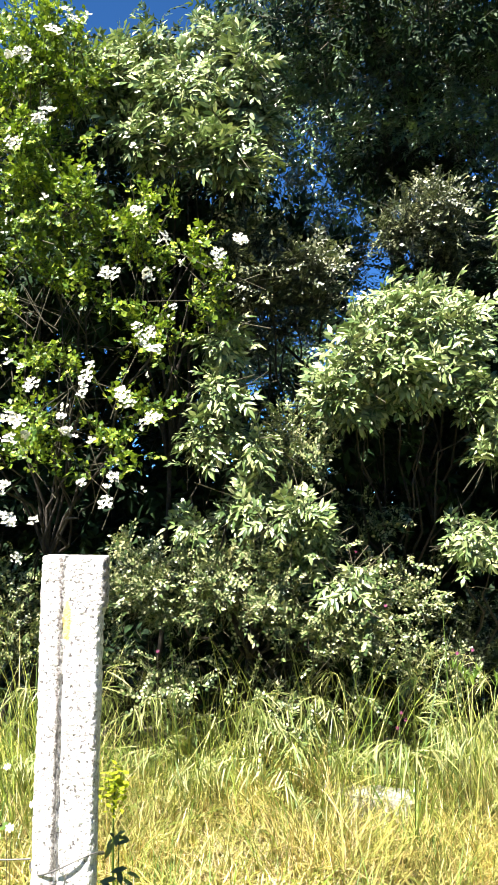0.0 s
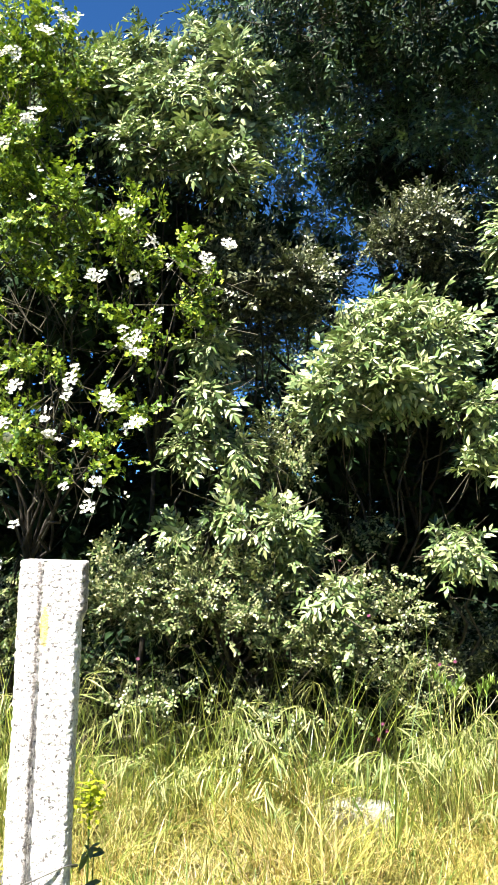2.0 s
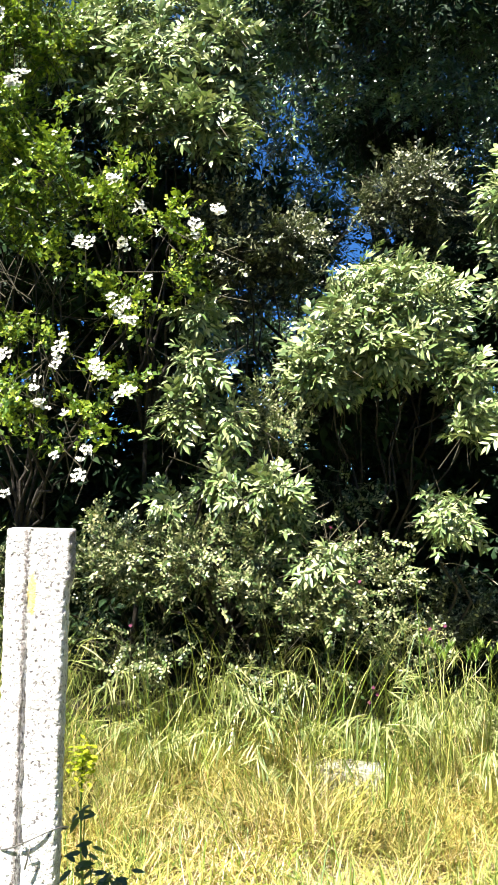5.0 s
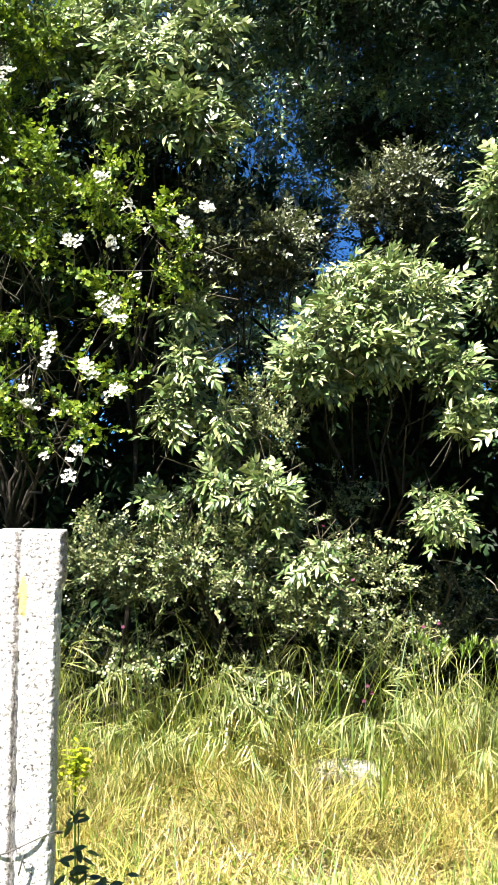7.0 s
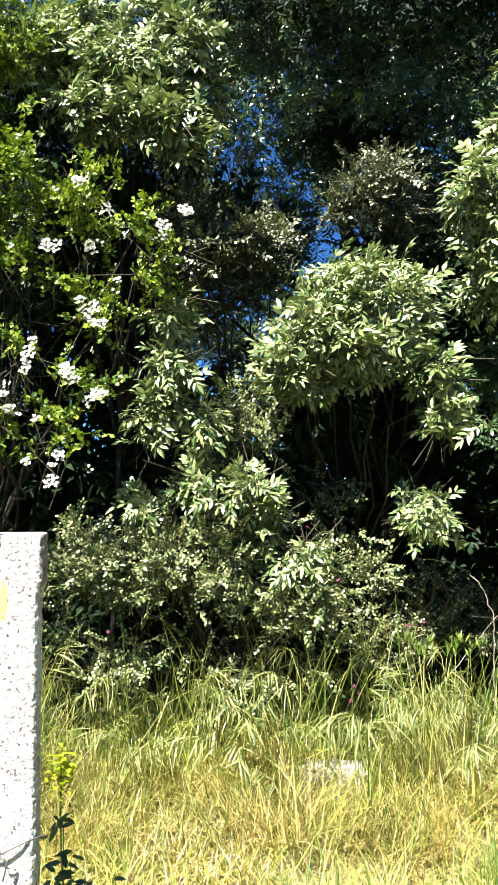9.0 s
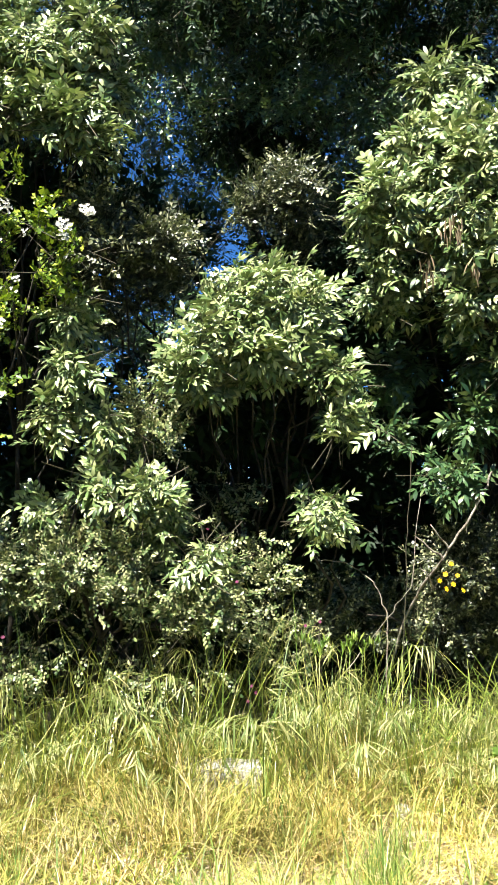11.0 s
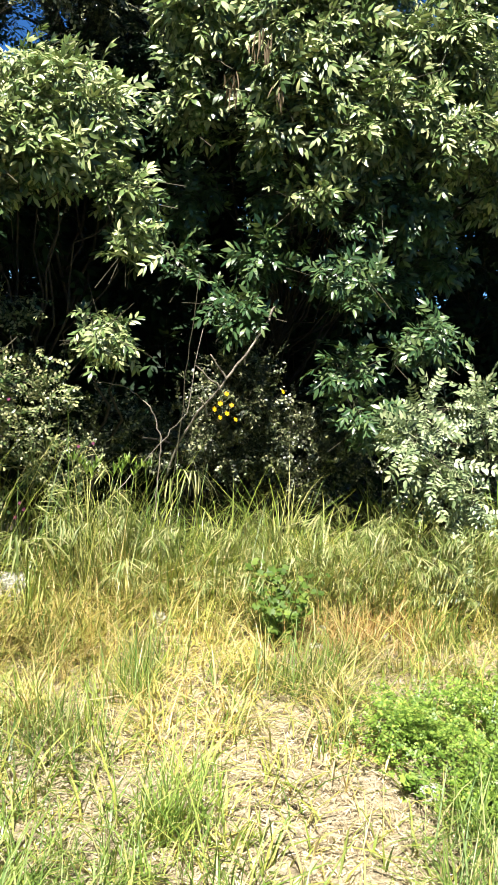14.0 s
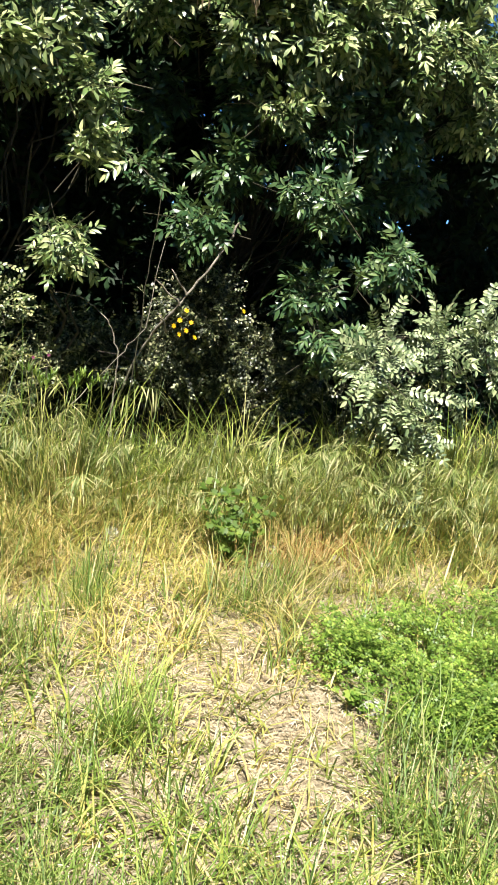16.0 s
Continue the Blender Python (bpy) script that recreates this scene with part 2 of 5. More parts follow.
def post_material():
    """Pale coarse concrete: bright grit with many small dark pits, grey weather stains, yellow lichen, painted groove
    shade and a darker edge.
    """
    m, nt, b, out = base_material("coarse_concrete")
    big = ramp(nt, noise_at(nt, 8.0, 5.0, 0.6), [(0.35, (0.62, 0.59, 0.57)), (0.55, (0.8, 0.79, 0.78))])
    grit = noise_at(nt, 120.0, 3.0, 0.7)
    c = mix_colour(nt, 1.0, big, ramp(nt, grit, [(0.36, (0.2, 0.18, 0.18)), (0.42, (0.85, 0.84, 0.84)), (0.6, (1.1, 1.1, 1.1))]), "MULTIPLY")
    stain = ramp(nt, noise_at(nt, 45.0, 5.0, 0.75), [(0.28, (0.35, 0.3, 0.28)), (0.4, (1.0, 1.0, 1.0))])
    c = mix_colour(nt, 1.0, c, stain, "MULTIPLY")
    tc = nt.nodes.new("ShaderNodeTexCoord")
    dist = nt.nodes.new("ShaderNodeVectorMath")
    dist.operation = "DISTANCE"
    flat = nt.nodes.new("ShaderNodeVectorMath")
    flat.operation = "MULTIPLY"
    flat.inputs[1].default_value = (1.0, 0.2, 0.22)
    nt.links.new(tc.outputs["Object"], flat.inputs[0])
    nt.links.new(flat.outputs[0], dist.inputs[0])
    dist.inputs[1].default_value = (-0.013, -0.012, 1.17 * 0.22)
    wob = nt.nodes.new("ShaderNodeMath")
    wob.operation = "MULTIPLY_ADD"
    nt.links.new(noise_at(nt, 90.0, 5.0, 0.7), wob.inputs[0])
    wob.inputs[1].default_value = -0.017
    nt.links.new(dist.outputs["Value"], wob.inputs[2])
    spot = ramp(nt, wob.outputs[0], [(0.0, (0.85, 0.85, 0.85)), (0.001, (0, 0, 0))])
    c = mix_colour(nt, spot, c, (0.68, 0.55, 0.16))
    axis = nt.nodes.new("ShaderNodeSeparateXYZ")
    nt.links.new(tc.outputs["Object"], axis.inputs[0])
    ragged = nt.nodes.new("ShaderNodeMath")
    ragged.operation = "MULTIPLY_ADD"
    nt.links.new(noise_at(nt, 75.0, 5.0, 0.75), ragged.inputs[0])
    ragged.inputs[1].default_value = 0.03
    nt.links.new(axis.outputs["X"], ragged.inputs[2])
    shift = nt.nodes.new("ShaderNodeMath")
    shift.operation = "ADD"
    nt.links.new(ragged.outputs[0], shift.inputs[0])
    shift.inputs[1].default_value = 0.2
    # Shade painted down the groove; one outer edge is toned darker too.
    groove_shade = (0.32, 0.29, 0.28)
    groove_and_edge = ramp(nt, shift.outputs[0], [(0.182, (1, 1, 1)), (0.184, groove_shade), (0.1895, groove_shade), (0.192, (1, 1, 1)), (0.279, (1, 1, 1)), (0.283, (0.5, 0.47, 0.46))])
    c = mix_colour(nt, 1.0, c, groove_and_edge, "MULTIPLY")
    nt.links.new(c, b.inputs["Base Color"])
    b.inputs["Roughness"].default_value = 0.95
    bump(nt, b, grit, 0.9, 0.006)
    return m


M_POST = post_material()


# ---- mesh tools ----
def unit(v):
    return v / np.maximum(np.linalg.norm(v, axis=-1, keepdims=True), 1e-9)


def mesh_of(name, verts, tris, mat):
    """A mesh from arrays of vertices and triangles."""
    verts, tris = np.asarray(verts, np.float32), np.asarray(tris, np.int32)
    me = bpy.data.meshes.new(name)
    me.vertices.add(len(verts))
    me.vertices.foreach_set("co", verts.ravel())
    me.loops.add(tris.size)
    me.loops.foreach_set("vertex_index", tris.ravel())
    me.polygons.add(len(tris))
    me.polygons.foreach_set("loop_start", np.arange(0, tris.size, 3, dtype=np.int32))
    me.update(calc_edges=True)
    me.materials.append(mat)
    return me


def part(name, me, parent, label="", kind=""):
    ob = new(name, me)
    ob.parent = parent
    return tagged(ob, label, kind=kind)


def thing(name, label, category, place=(0, 0, 0), group="", kind=""):
    ob = new(name)
    ob.empty_display_size = 0.1
    ob.location = place
    return tagged(ob, label, category, group, kind)


def joined(template, turns, places):
    """All copies of a template (vertices, triangles) in one pair of arrays."""
    v, f = template
    verts = (np.einsum("nij,vj->nvi", turns, v) + places[:, None, :]).reshape(-1, 3)
    tris = (f[None] + (np.arange(len(places)) * len(v))[:, None, None]).reshape(-1, 3)
    return verts, tris


def merge(pairs):
    vs, fs, k = [], [], 0
    for v, f in pairs:
        vs.append(np.asarray(v, float))
        fs.append(np.asarray(f, int) + k)
        k += len(v)
    return np.concatenate(vs), np.concatenate(fs)


def turns_of(ahead, normal, size):
    """Matrices whose x runs ahead and whose z leans to the normal, scaled."""
    x = unit(ahead)
    z = unit(normal - (normal * x).sum(-1, keepdims=True) * x)
    y = np.cross(z, x)
    return np.stack([x, y, z], -1) * np.asarray(size)[..., None, None]


def tube(points, radii, sides=6):
    """A tapering tube through points."""
    p, r = np.asarray(points, float), np.asarray(radii, float)
    d = unit(np.gradient(p, axis=0))
    side = unit(np.cross(d, np.array([0.31, 0.57, 0.76])))
    up = np.cross(d, side)
    a = np.arange(sides) * 2 * math.pi / sides
    v = (p[:, None] + r[:, None, None] * (np.cos(a)[None, :, None] * side[:, None] + np.sin(a)[None, :, None] * up[:, None])).reshape(-1, 3)
    f = []
    for i in range(len(p) - 1):
        for j in range(sides):
            q, s = i * sides + j, i * sides + (j + 1) % sides
            f += [(q, s, s + sides), (q, s + sides, q + sides)]
    k = (len(p) - 1) * sides
    f += [(k, k + j, k + j + 1) for j in range(1, sides - 1)]
    return v, np.array(f)


def bent(a, b, n=7, wander=0.06, sag=0.0):
    """A wandering line of points from a to b."""
    t = np.linspace(0, 1, n)[:, None]
    p = np.asarray(a, float) * (1 - t) + np.asarray(b, float) * t
    w = np.cumsum(rng.normal(0, wander, (n, 3)), axis=0)
    w -= w[0] + (w[-1] - w[0]) * t
    p += w
    p[:, 2] += sag * 4 * (t * (1 - t))[:, 0]
    return p


def leaflet(length, width, fold=0.25, curl=0.12, fine=True):
    """One blade along x, folded along its midrib (or plain and slightly twisted), its tip curling down."""
    if fine is None:
        h, q = width / 2, fold * width / 2
        v = [(0, 0, 0), (0.34 * length, h * 0.95, q - curl * length * 0.1), (0.34 * length, -h * 0.95, -q - curl * length * 0.1),
             (0.68 * length, h * 0.8, -curl * length * 0.45), (0.68 * length, -h * 0.8, q * 0.5 - curl * length * 0.45), (length, 0, -curl * length)]
        return np.array(v, float), np.array([(0, 2, 1), (1, 2, 4), (1, 4, 3), (3, 4, 5)])
    s = [0.3, 0.66] if fine else [0.42]
    w = [0.9, 0.8] if fine else [1.0]
    v = [(0, 0, 0)]
    for a, b in zip(s, w):
        y, z = width * 0.5 * b, -curl * length * a * a
        v += [(a * length, y, z + fold * y), (a * length, 0, z), (a * length, -y, z + fold * y)]
    v.append((length, 0, -curl * length))
    f = [(0, 2, 1), (0, 3, 2)]
    if fine:
        f += [(1, 2, 5), (1, 5, 4), (2, 3, 6), (2, 6, 5), (4, 5, 7), (5, 6, 7)]
    else:
        f += [(1, 2, 4), (2, 3, 4)]
    return np.array(v, float), np.array(f)


def placed(pair, yaw, pitch, at):
    m = np.array(Euler((0, pitch, yaw)).to_matrix())
    return pair[0] @ m.T + np.asarray(at), pair[1]


def compound_leaf(pairs, length, blade, width, angle=52, droop=0.25, fine=True, seed=1):
    """A feathered leaf: blades in pairs along a drooping stalk, and one at its end."""
    r = random.Random(seed)
    bits = []
    n = pairs + 1
    line = [(length * t, 0, -droop * length * t * t) for t in np.linspace(0, 1, 4)]
    if fine:
        bits.append(tube(line, [0.0022, 0.0018, 0.0014, 0.001], 3))
    elif fine is None:
        bits.append(tube([line[0], line[2], line[3]], [0.002, 0.0014, 0.001], 3))
    for i in range(pairs):
        t = 0.25 + 0.72 * i / max(pairs - 1, 1)
        k = blade * (0.72 + 0.28 * math.sin(math.pi * (i + 0.8) / n)) * r.uniform(0.88, 1.1)
        for s in (1, -1):
            at = (length * t, 0, -droop * length * t * t)
            bits.append(placed(leaflet(k, width * r.uniform(0.85, 1.1), r.uniform(0.1, 0.4), r.uniform(0.0, 0.3), fine), s * radians(angle + r.uniform(-12, 12)), r.uniform(-0.15, 0.4), at))
    bits.append(placed(leaflet(blade * 1.08, width * 1.05, 0.25, 0.15, fine), r.uniform(-0.2, 0.2), 0.35 + droop, (length, 0, -droop * length)))
    return merge(bits)


def lobed_blade(size, fold, lobes=3):
    """A small leaf with a toothed, lobed edge, as a fan round its midrib."""
    n = 4 * lobes + 1
    rim = []
    for i in range(n):
        a = -2.3 + 4.6 * i / (n - 1)
        k = size * (0.42 + (0.2 if i % 2 == 0 else 0.0)) * (1.0 if abs(a) < 1.5 else 0.8)
        rim.append((size * 0.45 + k * math.cos(a), k * math.sin(a) * 0.95, fold * abs(k * math.sin(a))))
    v = [(size * 0.42, 0, 0), *rim]
    return np.array(v, float), np.array([(0, i, i + 1) for i in range(1, n)])


def may_leaf(size, fold):
    """A small wedge-shaped leaf with three blunt lobes."""
    rim = [(0.0, 0.0), (0.45, 0.3), (0.62, 0.5), (0.75, 0.26), (1.0, 0.16), (1.0, -0.16), (0.75, -0.26), (0.62, -0.5), (0.45, -0.3)]
    v = [(0.55 * size, 0, 0)] + [(a * size, b * size, fold * abs(b) * size) for a, b in rim]
    n = len(rim)
    return np.array(v, float), np.array([(0, i, i % n + 1) for i in range(1, n + 1)])


def may_sprig(count, length, size, seed):
    """A short hawthorn shoot with tufts of small lobed leaves along it."""
    r = random.Random(seed)
    bits = [tube([(0, 0, 0), (length * 0.5, 0.006, 0.004), (length, 0, -0.004)], [0.0018, 0.0014, 0.001], 3)]
    for i in range(count):
        k = size * r.uniform(0.65, 1.2)
        bits.append(placed(may_leaf(k, r.uniform(0.1, 0.5)), i * 2.4 + r.uniform(-0.5, 0.5), r.uniform(-0.9, 0.5), (length * (i // 2 * 2 + 1) / count, r.uniform(-0.004, 0.004), r.uniform(-0.006, 0.006))))
    return merge(bits)


def leafy_twig(count, length, blade, width, seed, fine=None):
    """A thin twig with small oval leaves in turn on both sides."""
    r = random.Random(seed)
    bits = [tube([(0, 0, 0), (length * 0.5, 0.01, 0.0), (length, 0, -0.02)], [0.0018, 0.0014, 0.0008], 3)]
    for i in range(count):
        bits.append(placed(leaflet(blade * r.uniform(0.7, 1.15), width * r.uniform(0.8, 1.2), r.uniform(0.1, 0.4), r.uniform(0, 0.25), fine), (1 if i % 2 else -1) * r.uniform(0.5, 1.3), r.uniform(-0.6, 0.5), (length * (i + 0.5) / count, 0, 0)))
    return merge(bits)


def corymb(count, radius, petal, seed):
    """A flat head of small five-petalled flowers."""
    r = random.Random(seed)
    bits = []
    for i in range(count):
        a, q = i * 2.4, radius * math.sqrt((i + 0.5) / count)
        at = (q * math.cos(a), q * math.sin(a), r.uniform(-0.008, 0.01) + 0.012 * (1 - q / radius))
        for k in range(5):
            bits.append(placed(leaflet(petal * r.uniform(0.9, 1.1), petal * 0.95, 0.1, -0.3, False), k * 1.257 + r.uniform(-0.1, 0.1) + a, r.uniform(-0.5, 0.1), at))
    return merge(bits)


def shell(lobes, leaves_each, reach, droop, lift=0.35, front=0.55):
    """Shoots that stand out of round lobes (x, y, z, rx, ry, rz, shoots) and the leaves round each: ahead, normal and place of every leaf, and the shoots."""
    ahead, normal, place, shoots = [], [], [], []
    for x, y, z, rx, ry, rz, count in lobes:
        d = unit(rng.normal(size=(count * 4, 3)))
        keep = rng.random(len(d)) < np.clip(front + 0.5 * (0.3 * d[:, 2] - d[:, 1]), 0.12, 1.0)
        d = d[keep][:count]
        wave = 1 + 0.16 * np.sin(d[:, 0] * 5 + x * 9) * np.cos(d[:, 2] * 6 + z * 7) + rng.normal(0, 0.07, len(d))
        tip = np.array([x, y, z]) + d * np.array([rx, ry, rz]) * (wave * rng.uniform(0.62, 1.05, len(d)))[:, None]
        g = unit(0.6 * d + np.array([0, -0.1, lift]) + rng.normal(0, 0.28, d.shape))
        shoots.append(np.concatenate([tip, g], 1))
        for k in range(leaves_each):
            back = reach * (k + rng.random(len(d)) * 0.6) / leaves_each
            side = rng.normal(size=d.shape)
            side = unit(side - (side * g).sum(1, keepdims=True) * g)
            ahead.append(unit((0.9 - 0.5 * back / reach)[:, None] * g + 0.75 * side + np.array([0, 0, -droop])))
            normal.append(unit(np.array([-0.3, -0.5, 0.75]) + 0.5 * d + rng.normal(0, 0.42, d.shape)))
            place.append(tip - g * back[:, None])
    return np.concatenate(ahead), np.concatenate(normal), np.concatenate(place), np.concatenate(shoots)


def outside(p, voids, thin=0.08):
    """True for points in none of the hollows (x, y, z, rx, ry, rz), but for a few."""
    ok = np.ones(len(p), bool)
    for v in voids:
        ok &= (((p - np.array(v[:3])) / np.array(v[3:])) ** 2).sum(1) > 1
    return ok | (rng.random(len(p)) < thin)


def crown(owner, shapes, mat, lobes, leaves_each, size, reach, droop, single=0, voids=(), lift=0.35, front=0.55, twigs=0.003, name="leaf", thin=0.06):
    """The leaves of a shrub: the nearest ones singly, the rest joined, and the shoots that carry them."""
    a, n, p, shoots = shell(lobes, leaves_each, reach, droop, lift, front)
    ok = outside(p, voids, thin) & (p[:, 2] > 0.1)
    a, n, p = a[ok], n[ok], p[ok]
    templates, near = shapes
    turn = turns_of(a, n, size * rng.uniform(0.62, 1.15, len(p)))
    kind = rng.integers(0, len(templates), len(p))
    order = np.argsort(p[:, 1])
    alone = np.zeros(len(p), bool)
    alone[order[:single]] = True
    meshes = [mesh_of(name, v, f, mat) for v, f in near] if single else []
    rest = merge([joined(t, turn[(kind == k) & ~alone], p[(kind == k) & ~alone]) for k, t in enumerate(templates) if ((kind == k) & ~alone).any()])
    mass = part("crown", mesh_of("crown", *rest, mat), owner, kind="stuff")
    for i in order[:single]:
        ob = part(name, meshes[kind[i]], mass)
        m = np.eye(4)
        m[:3, :3], m[:3, 3] = turn[i], p[i]
        ob.matrix_basis = Matrix(m.tolist())
    if twigs:
        s = shoots[outside(shoots[:, :3], voids)]
        bits = [tube([q[:3] - q[3:] * reach * 1.6, q[:3] - q[3:] * reach * 0.7 + rng.normal(0, 0.012, 3), q[:3]], [twigs, twigs * 0.7, twigs * 0.4], 3) for q in s]
        part("twig", mesh_of("twig", *merge(bits), M_TWIG), owner, kind="stuff")


def wood(owner, foot, heads, radius, mat=None, trunks=1):
    """Stems from the foot, with a limb to each head, each a part of its own."""
    foot = np.array(foot, float)
    heads = [np.array(h, float) for h in heads]
    mid = np.mean(heads, axis=0)
    fork = foot * 0.55 + mid * 0.45
    for k in range(trunks):
        f = foot + np.array([rng.normal(0, 0.12), rng.normal(0, 0.08), 0]) * (k > 0)
        top = fork + rng.normal(0, 0.08, 3) * (k > 0)
        line = bent(f, top, 8, 0.02)
        part("trunk", mesh_of("trunk", *tube(line, np.linspace(radius, radius * 0.7, 8), 9), mat or M_BARK), owner)
    for h in heads:
        line = bent(fork, h, 9, 0.05, 0.05)
        part("limb", mesh_of("limb", *tube(line, np.linspace(radius * 0.55, radius * 0.12, 9), 7), mat or M_BARK), owner)


def ground_z(x, y):
    """The height of the ground."""
    x, y = np.asarray(x, float), np.asarray(y, float)
    near = np.exp(-((x - 0.8) ** 2 + (y - 2.5) ** 2) / 60.0)
    return near * (0.025 * np.sin(2.1 * x + 0.7) * np.cos(1.7 * y) + 0.012 * np.sin(6.3 * x + 2.0 * y) + 0.008 * np.sin(9.1 * y - 4.0 * x))


# ---- ground ----
def spread(lo, hi, step, far):
    inner = np.arange(lo, hi + 1e-6, step)
    grow = np.cumsum(step * 1.35 ** np.arange(1, 60))
    grow = np.append(grow[grow < far], far)
    return np.concatenate([lo - grow[::-1], inner, hi + grow])


gx, gy = np.meshgrid(spread(-3.0, 5.0, 0.08, 2500.0), spread(0.0, 5.5, 0.08, 2500.0), indexing="ij")
rough_soil = rng.normal(0, 0.006, gx.shape) * (np.abs(gx) < 8) * (np.abs(gy) < 8)
gv = np.stack([gx, gy, ground_z(gx, gy) + rough_soil], -1).reshape(-1, 3)
q = (np.arange(gx.shape[0] - 1)[:, None] * gx.shape[1] + np.arange(gx.shape[1] - 1)[None]).ravel()
w = gx.shape[1]
ground = new("ground", mesh_of("ground", gv, np.concatenate([np.stack([q, q + w, q + w + 1], 1), np.stack([q, q + w + 1, q + 1], 1)]), M_SOIL))
tagged(ground, "dry sandy soil with straw litter under the grass", "ground", kind="structure")


# ---- leaf shapes ----
def ash_shapes(fine):
    return [compound_leaf(4, 0.17, 0.085, 0.029, 50, 0.2, fine, k) for k in (1, 2, 3)] + [compound_leaf(3, 0.13, 0.085, 0.031, 48, 0.35, fine, k) for k in (4, 5)]


ASH = ash_shapes(None), ash_shapes(True)
LOCUST = [[compound_leaf(8, 0.21, 0.042, 0.019, 68, 0.25, fine, k) for k in (6, 7, 8)] for fine in (None, True)]
FAR = [[compound_leaf(3, 0.16, 0.095, 0.036, 50, 0.3, False, k) for k in (9, 10, 11)]] * 2
BIG = [[compound_leaf(1, 0.1, 0.14, 0.07, 55, 0.3, False, k) for k in (30, 31, 32)]] * 2
MAY = [[may_sprig(10, 0.1, 0.031, k) for k in (12, 13, 14, 15)]] * 2
SMALL = [[leafy_twig(12, 0.13, 0.024, 0.014, k, fine) for k in (16, 17, 18, 19)] for fine in (None, True)]
UMBEL = [corymb(n, r, 0.0135, s) for n, r, s in ((9, 0.03, 20), (13, 0.04, 21), (6, 0.022, 22))]

# ---- the trees behind ----
# Gaps through which the sky shows, as cones from the open ground.
hollows = []
for x, z, r in ((0.55, 4.09, 0.21), (0.38, 3.99, 0.18), (0.78, 3.66, 0.11), (0.18, 2.69, 0.13), (0.04, 2.54, 0.09), (0.33, 2.85, 0.1), (-1.45, 5.89, 0.24), (-0.62, 5.5, 0.15), (-0.86, 5.6, 0.1),
                (0.37, 4.82, 0.1), (0.17, 5.0, 0.06), (0.72, 5.11, 0.06), (1.26, 5.32, 0.06), (0.62, 4.43, 0.09), (0.98, 4.74, 0.06), (4.16, 3.76, 0.08), (4.55, 3.56, 0.05), (2.68, 2.91, 0.1), (2.68, 3.38, 0.07), (5.17, 2.82, 0.09),
                *((rng.uniform(0.0, 3.4), rng.uniform(4.2, 5.5), rng.uniform(0.03, 0.06)) for _ in range(14))):
    for k in (0.55, 0.6, 0.65, 0.7, 0.78, 0.86, 0.94, 1.0, 1.08, 1.16, 1.24, 1.32):
        hollows.append((-0.05 + (x + 0.05) * k, 7.0 * k, 1.42 + (z - 1.42) * k, r * k, 0.4, r * 1.15 * k))

tree_lobes = [(0.6, 6.6, 4.6, 0.9, 0.9, 0.9, 260), (1.6, 6.4, 4.4, 1.0, 0.9, 1.0, 300), (2.8, 6.6, 4.6, 1.0, 0.9, 1.1, 220), (0.2, 7.0, 5.8, 1.0, 1.0, 0.9, 200),
              (1.6, 6.6, 5.9, 1.2, 1.0, 0.9, 200), (3.2, 6.8, 6.0, 1.2, 1.0, 1.0, 120), (4.4, 6.6, 4.6, 1.0, 0.9, 1.2, 150), (2.2, 6.6, 3.2, 1.2, 0.7, 0.8, 170),
              (-1.6, 6.6, 4.6, 0.8, 0.7, 0.7, 130), (-0.7, 6.4, 4.3, 0.6, 0.7, 0.6, 110)]
# Boughs added over the hedge to block the sun and keep its inside dark.
roof_lobes = [(-2.4, 5.5, 4.4, 0.7, 0.6, 0.35, 90), (-1.4, 5.5, 4.3, 0.7, 0.6, 0.35, 110), (-0.6, 5.4, 4.3, 0.6, 0.6, 0.35, 100), (0.35, 5.0, 4.65, 0.6, 0.8, 0.45, 105), (1.05, 4.85, 4.5, 0.6, 0.8, 0.5, 115),
              (1.75, 4.9, 4.6, 0.6, 0.8, 0.5, 105), (2.5, 4.9, 4.5, 0.7, 0.8, 0.5, 130), (3.3, 4.9, 4.4, 0.7, 0.8, 0.5, 110), (4.2, 4.8, 4.3, 0.7, 0.8, 0.5, 90), (5.2, 4.6, 4.2, 0.8, 0.8, 0.6, 80), (1.0, 5.3, 3.85, 0.5, 0.35, 0.2, 60)]
rim_lobes = [(0.3, 4.85, 4.2, 0.35, 0.3, 0.2, 12), (0.85, 4.7, 4.3, 0.35, 0.3, 0.2, 17), (1.4, 4.8, 4.2, 0.35, 0.3, 0.2, 12), (0.6, 4.85, 3.88, 0.4, 0.25, 0.16, 12), (1.15, 4.75, 3.8, 0.4, 0.25, 0.2, 26), (0.1, 5.0, 4.2, 0.3, 0.3, 0.25, 18), (0.9, 5.0, 4.15, 0.6, 0.3, 0.3, 22), (1.5, 4.7, 3.7, 0.3, 0.2, 0.2, 16)]
# Unseen upper canopy added to keep the sun off the tree below.
unseen_high_lobes = [(1.0, 5.6, 8.0, 2.0, 1.2, 1.0, 75), (3.4, 5.8, 8.2, 2.2, 1.4, 1.2, 90), (5.4, 6.2, 7.2, 1.6, 1.6, 1.6, 60), (1.5, 7.0, 7.6, 2.0, 1.2, 1.0, 60)]


def around(lobes, foot):
    """Lobes told from the foot of their plant."""
    return [tuple(np.array(l, float)[:3] - np.array(foot)) + tuple(l[3:]) for l in lobes]


